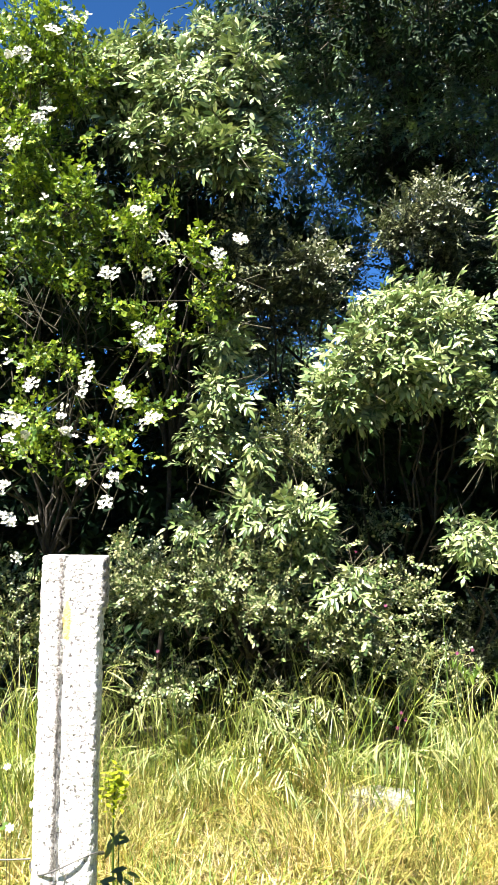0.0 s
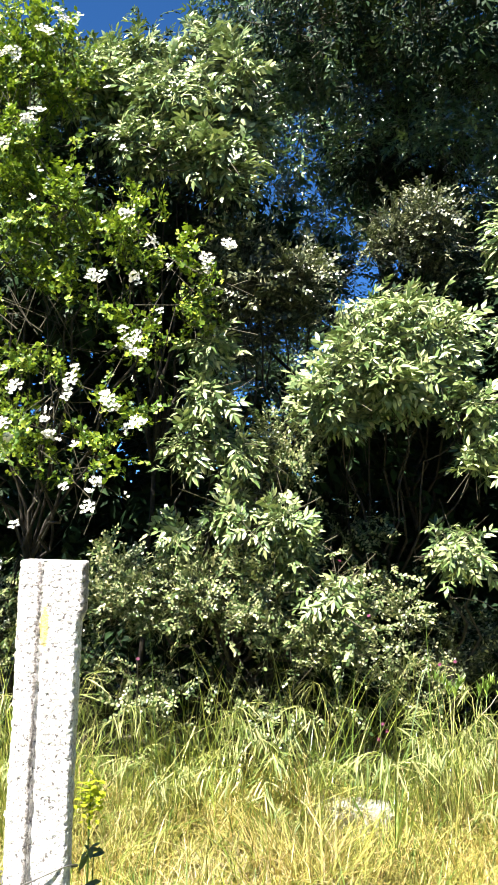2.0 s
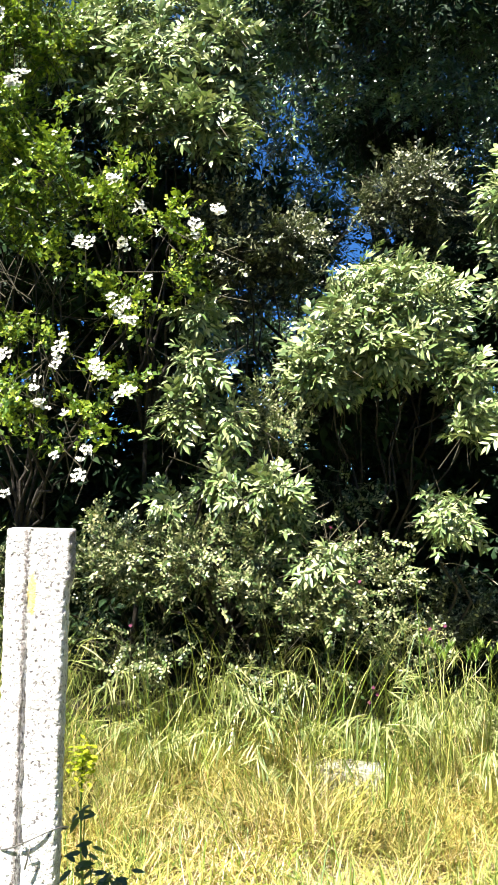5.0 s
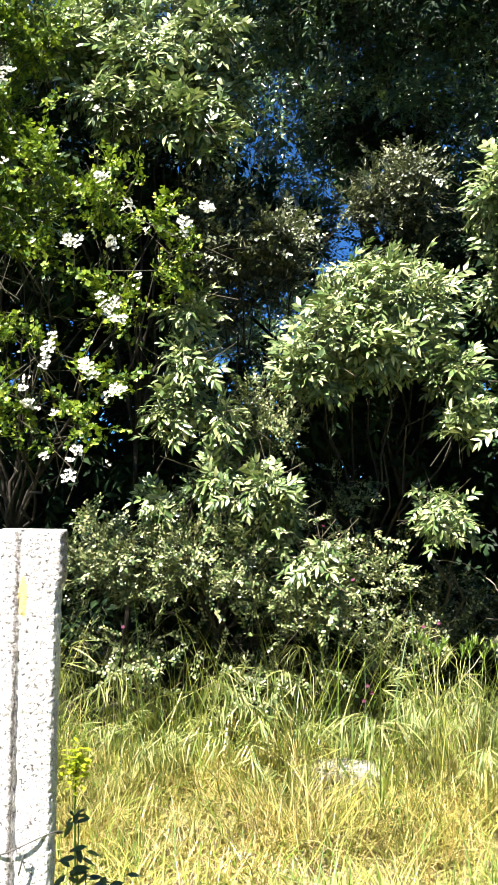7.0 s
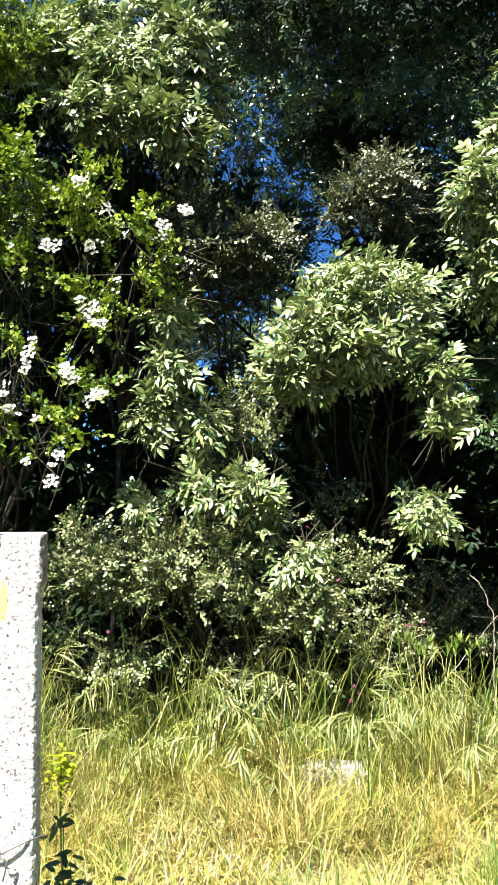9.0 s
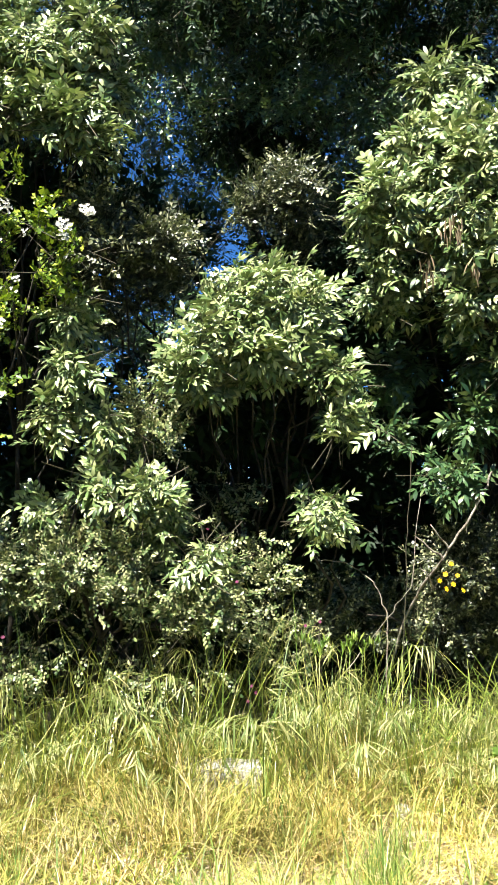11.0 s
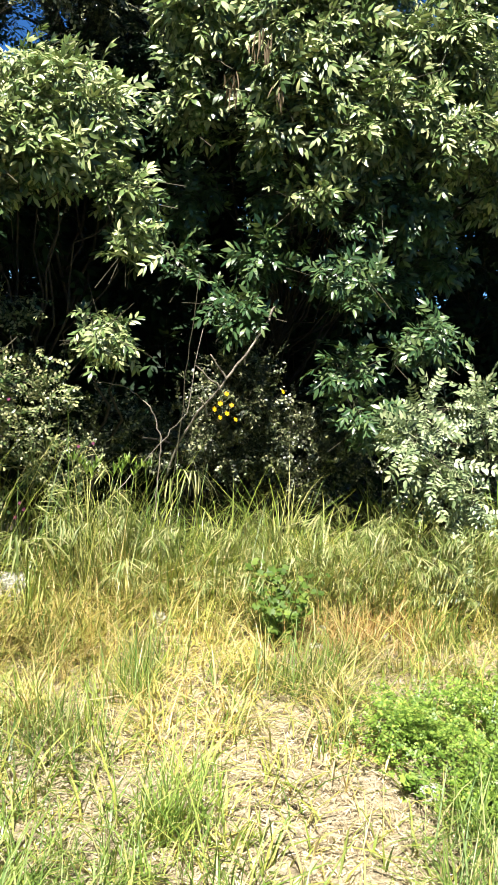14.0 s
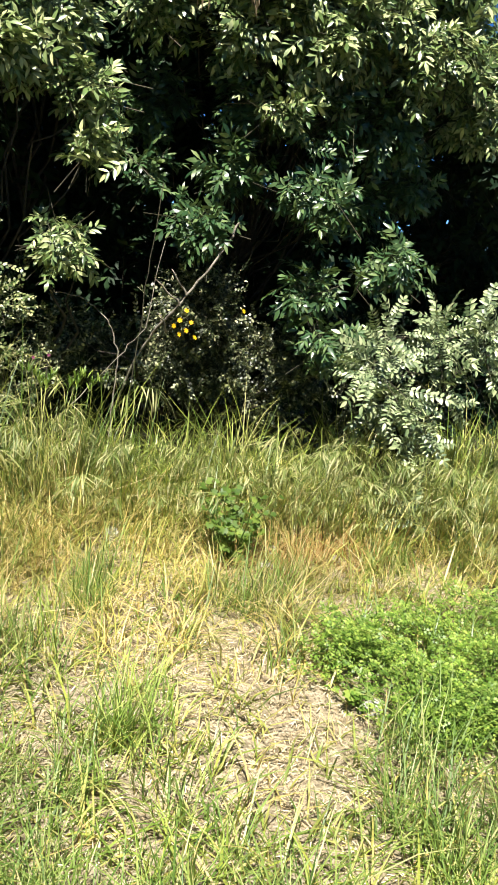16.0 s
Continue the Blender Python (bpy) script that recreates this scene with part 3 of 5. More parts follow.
def grow(name, label, category, foot, lobes, templates, mat, leaves_each, size, reach, droop, radius, trunks=1, bark=None, group="", **more):
    ob = thing(name, label, category, foot, group)
    near = around(lobes, foot)
    crown(ob, templates, mat, near, leaves_each, size, reach, droop, voids=around(more.pop("voids", ()), foot), **more)
    wood(ob, (0, 0, -0.05), [l[:3] for l in near], radius, bark, trunks)
    return ob


tall_tree = grow("tree", "tall tree behind the hedge, its leaves darkened for its own shade", "tree", (2.2, 7.4, 0), tree_lobes, FAR, M_TREE_SHADE, 7, 0.78, 0.35, 0.25, 0.16, voids=hollows, front=0.7, twigs=0.0022, thin=0.22)
# Overhanging boughs take the near-black shade colour; the rim keeps a lighter leaf.
crown(tall_tree, FAR, M_DEEP_SHADE, around(roof_lobes, (2.2, 7.4, 0)), 7, 0.72, 0.35, 0.3, voids=around(hollows, (2.2, 7.4, 0)), front=0.8, twigs=0.003, thin=0.2)
crown(tall_tree, FAR, M_TREE_SHADE, around(rim_lobes, (2.2, 7.4, 0)), 9, 0.5, 0.3, 0.3, voids=around(hollows, (2.2, 7.4, 0)), front=0.9, twigs=0.002, thin=0.2)
crown(tall_tree, BIG, M_DEEP_SHADE, around(unseen_high_lobes, (2.2, 7.4, 0)), 6, 2.3, 0.7, 0.25, front=0.6, twigs=0)
crown(tall_tree, FAR, M_TREE_SHADE, around([(0.2, 7.6, 2.75, 0.45, 0.3, 0.4, 60), (0.5, 7.9, 4.2, 0.5, 0.3, 0.4, 60), (-0.9, 7.5, 5.8, 0.7, 0.3, 0.4, 16)], (2.2, 7.4, 0)), 6, 0.75, 0.35, 0.3, front=1.0, twigs=0.004)
crown(tall_tree, SMALL, M_TREE_SHADE, around([(0.72, 6.6, 3.46, 0.2, 0.2, 0.25, 20), (0.12, 6.6, 2.62, 0.25, 0.2, 0.2, 9), (0.4, 6.6, 2.9, 0.2, 0.2, 0.2, 9)], (2.2, 7.4, 0)), 6, 1.9, 0.3, 0.1, front=1.0, twigs=0.002)
# Undergrowth carries its shade in the near-black leaf colour.
thicket_lobes = [(-2.4, 5.6, 1.6, 0.9, 0.7, 1.7, 200), (-1.2, 5.5, 1.7, 0.9, 0.6, 1.7, 240), (-0.1, 5.5, 1.1, 0.8, 0.5, 1.1, 200), (0.9, 5.5, 1.2, 0.8, 0.5, 1.2, 180), (1.9, 5.4, 1.4, 0.8, 0.5, 1.5, 220),
                 (3.0, 5.4, 1.5, 0.9, 0.6, 1.6, 220), (4.1, 5.3, 1.4, 0.9, 0.6, 1.6, 190), (5.2, 5.2, 1.3, 0.9, 0.6, 1.5, 130), (-0.8, 5.7, 3.0, 0.6, 0.5, 0.7, 120), (-0.3, 5.6, 3.4, 0.4, 0.4, 0.5, 100), (-1.3, 5.6, 3.6, 0.6, 0.4, 0.5, 100)]
# Hidden leaf masses added behind the lit bushes to shade the thicket.
shade_lobes = [(-2.3, 5.6, 3.5, 0.7, 0.5, 0.6, 90), (-1.9, 4.9, 2.9, 0.5, 0.35, 0.4, 100), (-1.0, 4.9, 2.9, 0.5, 0.35, 0.4, 110), (-0.45, 5.0, 2.6, 0.3, 0.3, 0.5, 90), (0.95, 4.85, 2.45, 0.35, 0.3, 0.3, 110), (0.6, 4.9, 1.95, 0.35, 0.3, 0.2, 70),
               (1.7, 4.9, 2.7, 0.5, 0.35, 0.4, 130), (2.5, 4.9, 2.6, 0.5, 0.35, 0.45, 120), (3.3, 4.8, 2.5, 0.5, 0.35, 0.45, 110), (4.2, 4.7, 2.4, 0.6, 0.4, 0.5, 90), (0.12, 5.3, 3.1, 0.4, 0.3, 0.22, 100), (1.5, 5.7, 3.0, 0.6, 0.4, 0.6, 110)]
thicket = grow("thicket", "dense undergrowth filling the inside of the hedge, leaves darkened for shade", "undergrowth", (0.6, 6.2, 0), thicket_lobes, FAR, M_DEEP_SHADE, 5, 1.1, 0.4, 0.3, 0.04, 4, voids=hollows, front=0.8, twigs=0.004, thin=0.2)
crown(thicket, FAR, M_DEEP_SHADE, around(shade_lobes, (0.6, 6.2, 0)), 5, 1.1, 0.35, 0.3, voids=around(hollows, (0.6, 6.2, 0)), front=0.8, twigs=0.003, thin=0.2)
crown(thicket, BIG, M_DEEP_SHADE, around([(-2.6, 6.6, 1.7, 1.2, 0.4, 1.8, 70), (-1.0, 6.6, 1.5, 1.0, 0.4, 1.6, 70), (0.9, 6.6, 0.9, 1.0, 0.4, 1.0, 50), (1.5, 6.5, 2.1, 0.7, 0.3, 0.6, 40), (2.8, 6.5, 1.2, 1.3, 0.4, 1.4, 70), (4.8, 6.2, 1.3, 1.2, 0.4, 1.5, 60), (6.2, 5.0, 1.4, 0.8, 1.0, 1.6, 50)], (0.6, 6.2, 0)), 5, 2.0, 0.6, 0.3, front=0.8, voids=around(hollows, (0.6, 6.2, 0)), twigs=0)
crown(thicket, BIG, M_DEEP_SHADE, around([(-3.4, 7.4, 1.4, 1.2, 0.3, 1.4, 70), (-1.5, 7.4, 1.3, 1.2, 0.3, 1.2, 90), (0.3, 7.4, 0.9, 1.0, 0.3, 0.9, 80), (2.0, 7.4, 1.2, 1.1, 0.3, 1.1, 80), (4.0, 7.2, 1.4, 1.2, 0.3, 1.3, 80), (6.0, 6.6, 1.5, 1.2, 0.3, 1.4, 70), (-2.3, 7.2, 3.2, 1.2, 0.3, 0.9, 70)], (0.6, 6.2, 0)), 5, 2.0, 0.6, 0.3, front=0.9, twigs=0)
# Unseen trees added round the open side to cut skylight on the hedge.
unseen_row_lobes = []
for k in range(13):
    a = radians(150 + 20 * k)
    unseen_row_lobes.append((0.5 + 8.0 * math.cos(a), 0.5 + 7.5 * math.sin(a), 2.6, 1.6, 1.3, 2.6, 80))
    unseen_row_lobes.append((0.5 + 8.6 * math.cos(a + 0.15), 0.5 + 8.1 * math.sin(a + 0.15), 5.4, 1.7, 1.5, 1.8, 56))
    unseen_row_lobes.append((0.5 + 8.9 * math.cos(a), 0.5 + 8.4 * math.sin(a), 8.6, 2.0, 1.8, 2.0, 60))
for k in range(13):
    row = thing("tree", "added unseen tree that holds back skylight from the open side", "tree", (unseen_row_lobes[3 * k][0], unseen_row_lobes[3 * k][1], 0), "trees round the clearing")
    own = around(unseen_row_lobes[3 * k:3 * k + 3], (unseen_row_lobes[3 * k][0], unseen_row_lobes[3 * k][1], 0))
    crown(row, BIG, M_DEEP_SHADE, own, 5, 2.3, 0.8, 0.25, front=0.9, twigs=0)
    part("trunk", mesh_of("trunk", *tube(bent((0, 0, -0.05), own[2][:3], 6, 0.05), np.linspace(0.14, 0.05, 6), 8), M_BARK), row)

# ---- the hedge ----
gaps = [(rng.uniform(-0.95, 1.0), 3.8, rng.uniform(0.55, 1.35), rng.uniform(0.06, 0.15), 0.5, rng.uniform(0.05, 0.12)) for _ in range(46)]
cave = [(0.8, 4.0, 1.68, 0.34, 0.7, 0.13), (0.96, 4.1, 1.6, 0.25, 0.6, 0.15), (0.48, 4.3, 1.7, 0.22, 0.5, 0.1), (1.28, 4.1, 1.3, 0.2, 0.6, 0.26), (1.7, 4.2, 1.3, 0.3, 0.5, 0.16), (2.25, 4.1, 1.5, 0.3, 0.5, 0.2), (2.66, 4.1, 1.4, 0.2, 0.5, 0.12),
        (-0.54, 4.0, 1.36, 0.25, 0.5, 0.12), (1.2, 4.1, 2.6, 0.07, 0.5, 0.4), (0.16, 4.1, 2.2, 0.12, 0.6, 0.14)]
windows = [h for h in hollows if h[1] < 4.8]
pockets = [(rng.uniform(-1.5, -0.3), rng.uniform(3.5, 3.9), rng.uniform(1.2, 3.4), rng.uniform(0.06, 0.14), 0.5, rng.uniform(0.06, 0.13)) for _ in range(64)]
hawthorn = grow("hawthorn", "hawthorn bush with yellow-green lobed leaves in white blossom", "hawthorn", (-1.3, 4.6, 0),
     [(-1.15, 3.95, 3.7, 0.32, 0.3, 0.3, 80), (-1.3, 3.9, 3.25, 0.4, 0.4, 0.35, 110), (-1.0, 3.85, 2.9, 0.36, 0.35, 0.28, 100), (-0.62, 3.9, 2.85, 0.25, 0.25, 0.2, 30), (-1.0, 3.85, 2.4, 0.42, 0.38, 0.35, 84), (-0.55, 3.9, 2.4, 0.25, 0.25, 0.35, 34),
      (-0.9, 3.8, 1.9, 0.42, 0.35, 0.35, 66), (-0.75, 3.75, 1.6, 0.25, 0.25, 0.16, 24), (-1.5, 3.9, 1.9, 0.35, 0.35, 0.5, 56), (-0.27, 3.75, 2.5, 0.07, 0.1, 0.28, 9), (-0.32, 3.75, 2.66, 0.2, 0.1, 0.05, 6), (-1.9, 4.1, 2.7, 0.5, 0.5, 1.0, 110)],
     MAY, M_MAY, 6, 0.95, 0.22, 0.05, 0.018, 4, voids=cave + pockets + windows, single=280, thin=0.04)
blossom = [mesh_of("blossom", v, f, M_PETAL) for v, f in UMBEL]
blossom_low = ((-0.11, 2.59), (-0.22, 2.48), (-0.5, 2.41), (-0.69, 2.42), (-0.47, 2.57), (-0.8, 1.93), (-0.61, 1.88), (-0.76, 2.0), (-0.88, 1.71), (-1.09, 1.79), (-1.04, 1.75), (-1.13, 1.71), (-0.5, 1.79), (-0.68, 1.46), (-1.11, 1.5), (-1.1, 1.37), (-0.54, 2.14), (-0.5, 2.1))
blossom_high = ((-0.58, 2.74), (-0.96, 3.55), (-0.99, 3.19), (-1.05, 3.14), (-0.9, 3.65), (-1.19, 3.47), (-1.1, 3.43), (-1.16, 3.03))
blossom_small = ((-0.87, 1.82), (-0.64, 1.52), (-1.02, 1.18), (-0.4, 2.31), (-0.58, 2.19), (-1.0, 1.92), (-0.78, 1.53), (-0.98, 1.34))
for i, (x, z) in enumerate(blossom_low + blossom_high + blossom_small):
    for k in range(1 if i >= len(blossom_low + blossom_high) else 2 + (i % 3 == 0)):
        ob = part("blossom", blossom[(i + k) % 3], hawthorn)
        turn = turns_of(unit(rng.normal(size=(1, 3)) * np.array([1, 0.3, 0.2])), np.array([[rng.normal(-0.15, 0.25), -0.9, 0.5]]), [rng.uniform(0.7, 0.95)])[0]
        m = np.eye(4)
        m[:3, :3], m[:3, 3] = turn, np.array([x + 1.3, (3.4 if z < 2.65 else 3.48) - 4.6, z]) + rng.normal(0, 0.018, 3)
        ob.matrix_basis = Matrix(m.tolist())

single_flower = [mesh_of("blossom", *corymb(k, 0.016, 0.011, 40 + k), M_PETAL) for k in (2, 3, 5)]
for i in range(30):
    ob = part("blossom", single_flower[i % 3], hawthorn)
    m = np.eye(4)
    m[:3, :3] = turns_of(unit(rng.normal(size=(1, 3)) * np.array([1, 0.3, 0.2])), np.array([[rng.normal(-0.15, 0.25), -0.8, 0.6]]), [1.0])[0]
    m[:3, 3] = (rng.uniform(-1.35, -0.35) + 1.3, rng.uniform(3.4, 3.55) - 4.6, rng.uniform(1.4, 3.6))
    ob.matrix_basis = Matrix(m.tolist())

grow("ash_tree", "tall young ash with pale silvery feathered leaves above the hawthorn", "ash tree", (-0.6, 4.7, 0),
     [(-0.7, 4.65, 4.08, 0.3, 0.22, 0.22, 56), (-0.32, 4.65, 4.1, 0.24, 0.22, 0.22, 48), (-0.82, 4.4, 3.78, 0.28, 0.2, 0.2, 48), (-0.45, 4.25, 3.65, 0.32, 0.2, 0.22, 62), (-0.15, 4.3, 3.54, 0.19, 0.18, 0.17, 44), (-0.53, 4.1, 3.33, 0.28, 0.14, 0.13, 26), (-0.22, 4.12, 3.33, 0.17, 0.14, 0.12, 28), (-0.1, 4.15, 3.78, 0.1, 0.2, 0.1, 10), (-0.15, 4.05, 3.22, 0.13, 0.1, 0.08, 12), (-1.0, 4.3, 3.8, 0.18, 0.14, 0.15, 24)],
     ASH, M_ASH, 9, 0.7, 0.22, 0.35, 0.018, voids=cave + windows, single=240)
grow("ash_tree", "slender ash sapling with lit feathered leaves, hanging in a column", "ash tree", (-0.1, 4.2, 0),
     [(-0.22, 3.9, 2.22, 0.09, 0.1, 0.12, 12), (-0.2, 3.88, 1.98, 0.11, 0.12, 0.12, 14), (-0.28, 3.86, 1.76, 0.11, 0.12, 0.12, 14), (-0.06, 3.86, 1.72, 0.09, 0.12, 0.08, 10), (-0.08, 3.84, 1.46, 0.1, 0.1, 0.11, 14), (0.17, 3.82, 1.38, 0.13, 0.1, 0.09, 20), (0.4, 3.78, 1.05, 0.14, 0.1, 0.06, 12), (-0.34, 3.86, 1.32, 0.08, 0.1, 0.05, 6), (0.22, 3.9, 1.18, 0.08, 0.1, 0.07, 8)],
     ASH, M_ASH, 7, 0.66, 0.2, 0.4, 0.02, lift=0.1, voids=windows, single=240)
grow("ash_tree", "rounded ash bush with pale leaves lit on its dome", "ash tree", (0.8, 4.7, 0),
     [(0.76, 4.15, 2.38, 0.3, 0.32, 0.24, 84), (0.56, 4.05, 2.22, 0.2, 0.24, 0.18, 44), (0.98, 4.15, 2.33, 0.16, 0.28, 0.22, 44), (0.36, 4.1, 2.02, 0.15, 0.22, 0.12, 32), (0.72, 3.98, 2.12, 0.3, 0.2, 0.12, 40), (0.46, 4.05, 1.98, 0.16, 0.18, 0.09, 14), (1.07, 3.95, 1.98, 0.08, 0.12, 0.12, 14), (1.1, 3.92, 1.8, 0.05, 0.1, 0.1, 8)],
     ASH, M_ASH, 8, 0.68, 0.22, 0.3, 0.016, voids=windows, single=280)
grow("ash_tree", "low ash shoots with lit leaves over the dark hollow", "ash tree", (1.1, 4.3, 0),
     [(0.96, 3.92, 1.3, 0.13, 0.12, 0.08, 9), (1.06, 3.9, 1.25, 0.08, 0.1, 0.08, 7)],
     ASH, M_ASH, 7, 0.62, 0.20, 0.45, 0.02, single=50, lift=0.05)
rifts = [(rng.uniform(1.4, 3.4), 3.7, rng.uniform(1.8, 3.2), rng.uniform(0.06, 0.12), 0.5, rng.uniform(0.06, 0.12)) for _ in range(20)]
grow("ash_tree", "broad ash with many pale feathered leaves hanging over the hedge", "ash tree", (2.5, 5.5, 0),
     [(1.87, 4.4, 3.72, 0.22, 0.22, 0.2, 30), (1.62, 4.12, 3.22, 0.16, 0.2, 0.2, 28), (1.88, 4.05, 3.2, 0.3, 0.3, 0.28, 70), (1.4, 4.1, 2.9, 0.2, 0.25, 0.2, 34), (1.82, 4.0, 2.8, 0.3, 0.3, 0.22, 62), (1.45, 4.18, 2.5, 0.2, 0.2, 0.16, 15), (1.85, 4.0, 2.42, 0.3, 0.25, 0.18, 28),
      (2.35, 3.95, 2.85, 0.3, 0.3, 0.25, 68), (2.9, 3.95, 2.85, 0.35, 0.33, 0.3, 78), (2.3, 3.9, 2.42, 0.3, 0.28, 0.22, 58), (2.8, 3.85, 2.45, 0.32, 0.28, 0.22, 52), (3.3, 3.85, 2.4, 0.35, 0.3, 0.35, 52), (2.0, 3.9, 2.12, 0.26, 0.16, 0.12, 10), (2.1, 3.85, 3.02, 0.2, 0.14, 0.15, 30), (2.65, 3.8, 2.98, 0.2, 0.14, 0.15, 32), (2.45, 3.74, 2.62, 0.25, 0.12, 0.12, 30), (2.02, 3.82, 2.62, 0.16, 0.12, 0.12, 20), (2.3, 3.9, 3.25, 0.25, 0.14, 0.12, 26), (2.85, 3.85, 3.25, 0.25, 0.14, 0.12, 22)],
     ASH, M_ASH, 9, 0.72, 0.22, 0.35, 0.016, 3, voids=cave + rifts + windows, single=290)
# Shade is put into the colour here: darker leaves than the sunlit ash.
grow("ash_tree", "shaded lower boughs of an ash, feathered leaves coloured darker for shade", "ash tree", (2.2, 5.2, 0),
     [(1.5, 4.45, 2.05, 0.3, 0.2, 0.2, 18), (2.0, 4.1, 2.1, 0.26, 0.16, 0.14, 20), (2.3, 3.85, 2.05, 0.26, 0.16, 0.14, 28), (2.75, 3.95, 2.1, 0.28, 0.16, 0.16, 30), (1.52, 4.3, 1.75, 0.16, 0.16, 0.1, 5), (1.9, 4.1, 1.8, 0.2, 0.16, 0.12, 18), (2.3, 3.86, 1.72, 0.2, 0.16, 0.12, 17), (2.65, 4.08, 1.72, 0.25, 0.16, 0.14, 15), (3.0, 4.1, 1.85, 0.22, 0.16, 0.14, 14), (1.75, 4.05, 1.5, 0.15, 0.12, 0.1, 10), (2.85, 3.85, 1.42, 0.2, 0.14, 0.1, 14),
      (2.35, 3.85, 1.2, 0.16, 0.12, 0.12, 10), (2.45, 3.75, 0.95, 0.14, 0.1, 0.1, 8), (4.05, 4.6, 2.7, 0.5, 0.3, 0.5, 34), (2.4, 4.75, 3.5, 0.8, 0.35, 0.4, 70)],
     ASH, M_TREE_SHADE, 7, 0.74, 0.22, 0.4, 0.014, 2, voids=rifts, single=160)
grow("locust_bush", "low locust bush with grey-green rounded leaflets over the grass", "bush", (2.9, 3.9, 0),
     [(2.58, 3.46, 0.86, 0.06, 0.08, 0.05, 7), (2.7, 3.42, 0.72, 0.08, 0.08, 0.08, 10), (2.84, 3.37, 0.56, 0.06, 0.08, 0.06, 7), (2.66, 3.5, 1.02, 0.1, 0.08, 0.05, 5), (3.02, 3.5, 1.06, 0.08, 0.1, 0.04, 8), (3.24, 3.47, 1.1, 0.1, 0.1, 0.05, 9), (3.45, 3.44, 1.04, 0.1, 0.1, 0.06, 8),
      (3.1, 3.52, 0.78, 0.08, 0.08, 0.06, 4), (2.74, 3.2, 0.18, 0.05, 0.05, 0.05, 4), (3.8, 3.5, 1.0, 0.2, 0.2, 0.2, 14)],
     LOCUST, M_LOCUST, 4, 1.1, 0.2, 0.35, 0.02, 2, single=290)
grow("privet", "tall privet with small dull leaves standing before the sky gap", "shrub", (0.15, 4.8, 0), [(-0.02, 4.25, 2.66, 0.2, 0.16, 0.17, 60), (0.2, 4.25, 2.72, 0.16, 0.16, 0.12, 44), (0.29, 4.35, 2.56, 0.11, 0.16, 0.13, 24), (-0.1, 4.45, 2.44, 0.16, 0.2, 0.22, 46), (0.12, 4.4, 2.46, 0.14, 0.14, 0.14, 26), (0.36, 4.3, 2.74, 0.06, 0.1, 0.05, 6), (-0.2, 4.3, 2.82, 0.1, 0.1, 0.06, 10), (-0.08, 4.2, 2.9, 0.14, 0.12, 0.07, 14)], SMALL, M_PRIVET, 4, 1.25, 0.22, 0.1, 0.02, 2, single=60, voids=windows, thin=0.15, twigs=0.0012)
grow("privet", "privet top with small pale leaves among dark branches", "shrub", (1.1, 5.4, 0), [(0.86, 4.55, 3.08, 0.22, 0.2, 0.13, 44), (1.02, 4.55, 3.14, 0.2, 0.2, 0.15, 34), (0.76, 4.55, 2.98, 0.12, 0.14, 0.08, 16), (0.96, 4.6, 3.3, 0.1, 0.12, 0.08, 10), (1.08, 4.7, 2.9, 0.14, 0.14, 0.12, 20), (1.5, 5.0, 2.9, 0.3, 0.3, 0.4, 50)], SMALL, M_PRIVET, 4, 1.25, 0.22, 0.1, 0.02, 2, single=60, voids=windows, thin=0.15, twigs=0.0012)
grow("bramble", "tangled bramble and privet with small leaves at the hedge's foot", "bramble", (0.0, 4.4, 0),
     [(-0.55, 3.92, 1.08, 0.34, 0.25, 0.24, 80), (-0.1, 3.86, 1.06, 0.36, 0.25, 0.26, 95), (0.34, 3.86, 1.0, 0.34, 0.25, 0.28, 84), (0.74, 4.18, 1.0, 0.28, 0.2, 0.22, 34), (-1.2, 4.1, 0.9, 0.4, 0.25, 0.3, 60), (-1.9, 4.2, 0.8, 0.5, 0.3, 0.4, 50), (0.15, 4.1, 1.75, 0.26, 0.2, 0.22, 44), (-0.45, 3.85, 0.7, 0.4, 0.18, 0.22, 55), (0.2, 3.82, 0.68, 0.4, 0.18, 0.22, 55), (0.8, 4.15, 0.66, 0.3, 0.18, 0.2, 26), (0.5, 4.2, 1.36, 0.26, 0.2, 0.12, 16)],
     SMALL, M_SMALL, 7, 1.0, 0.22, 0.15, 0.02, 4, front=0.7, twigs=0.002, voids=gaps + [(1.34, 3.95, 1.1, 0.2, 0.5, 0.32)], single=220)
# Darker leaf tone than the sunlit bramble, to stand for the ash's shade.
grow("bramble", "shaded brambles under the ash, small leaves coloured darker for shade", "bramble", (2.0, 4.5, 0),
     [(1.35, 4.4, 0.68, 0.4, 0.2, 0.26, 32), (1.75, 4.35, 0.72, 0.35, 0.2, 0.28, 46), (2.15, 4.3, 0.7, 0.35, 0.2, 0.32, 60), (2.5, 4.2, 0.7, 0.3, 0.2, 0.35, 44), (1.85, 4.15, 1.05, 0.25, 0.15, 0.25, 34), (3.0, 4.3, 0.7, 0.5, 0.2, 0.4, 50), (1.05, 4.2, 0.75, 0.2, 0.15, 0.25, 16)],
     SMALL, M_PRIVET, 6, 1.05, 0.22, 0.15, 0.02, 3, twigs=0.002, voids=gaps, single=80)


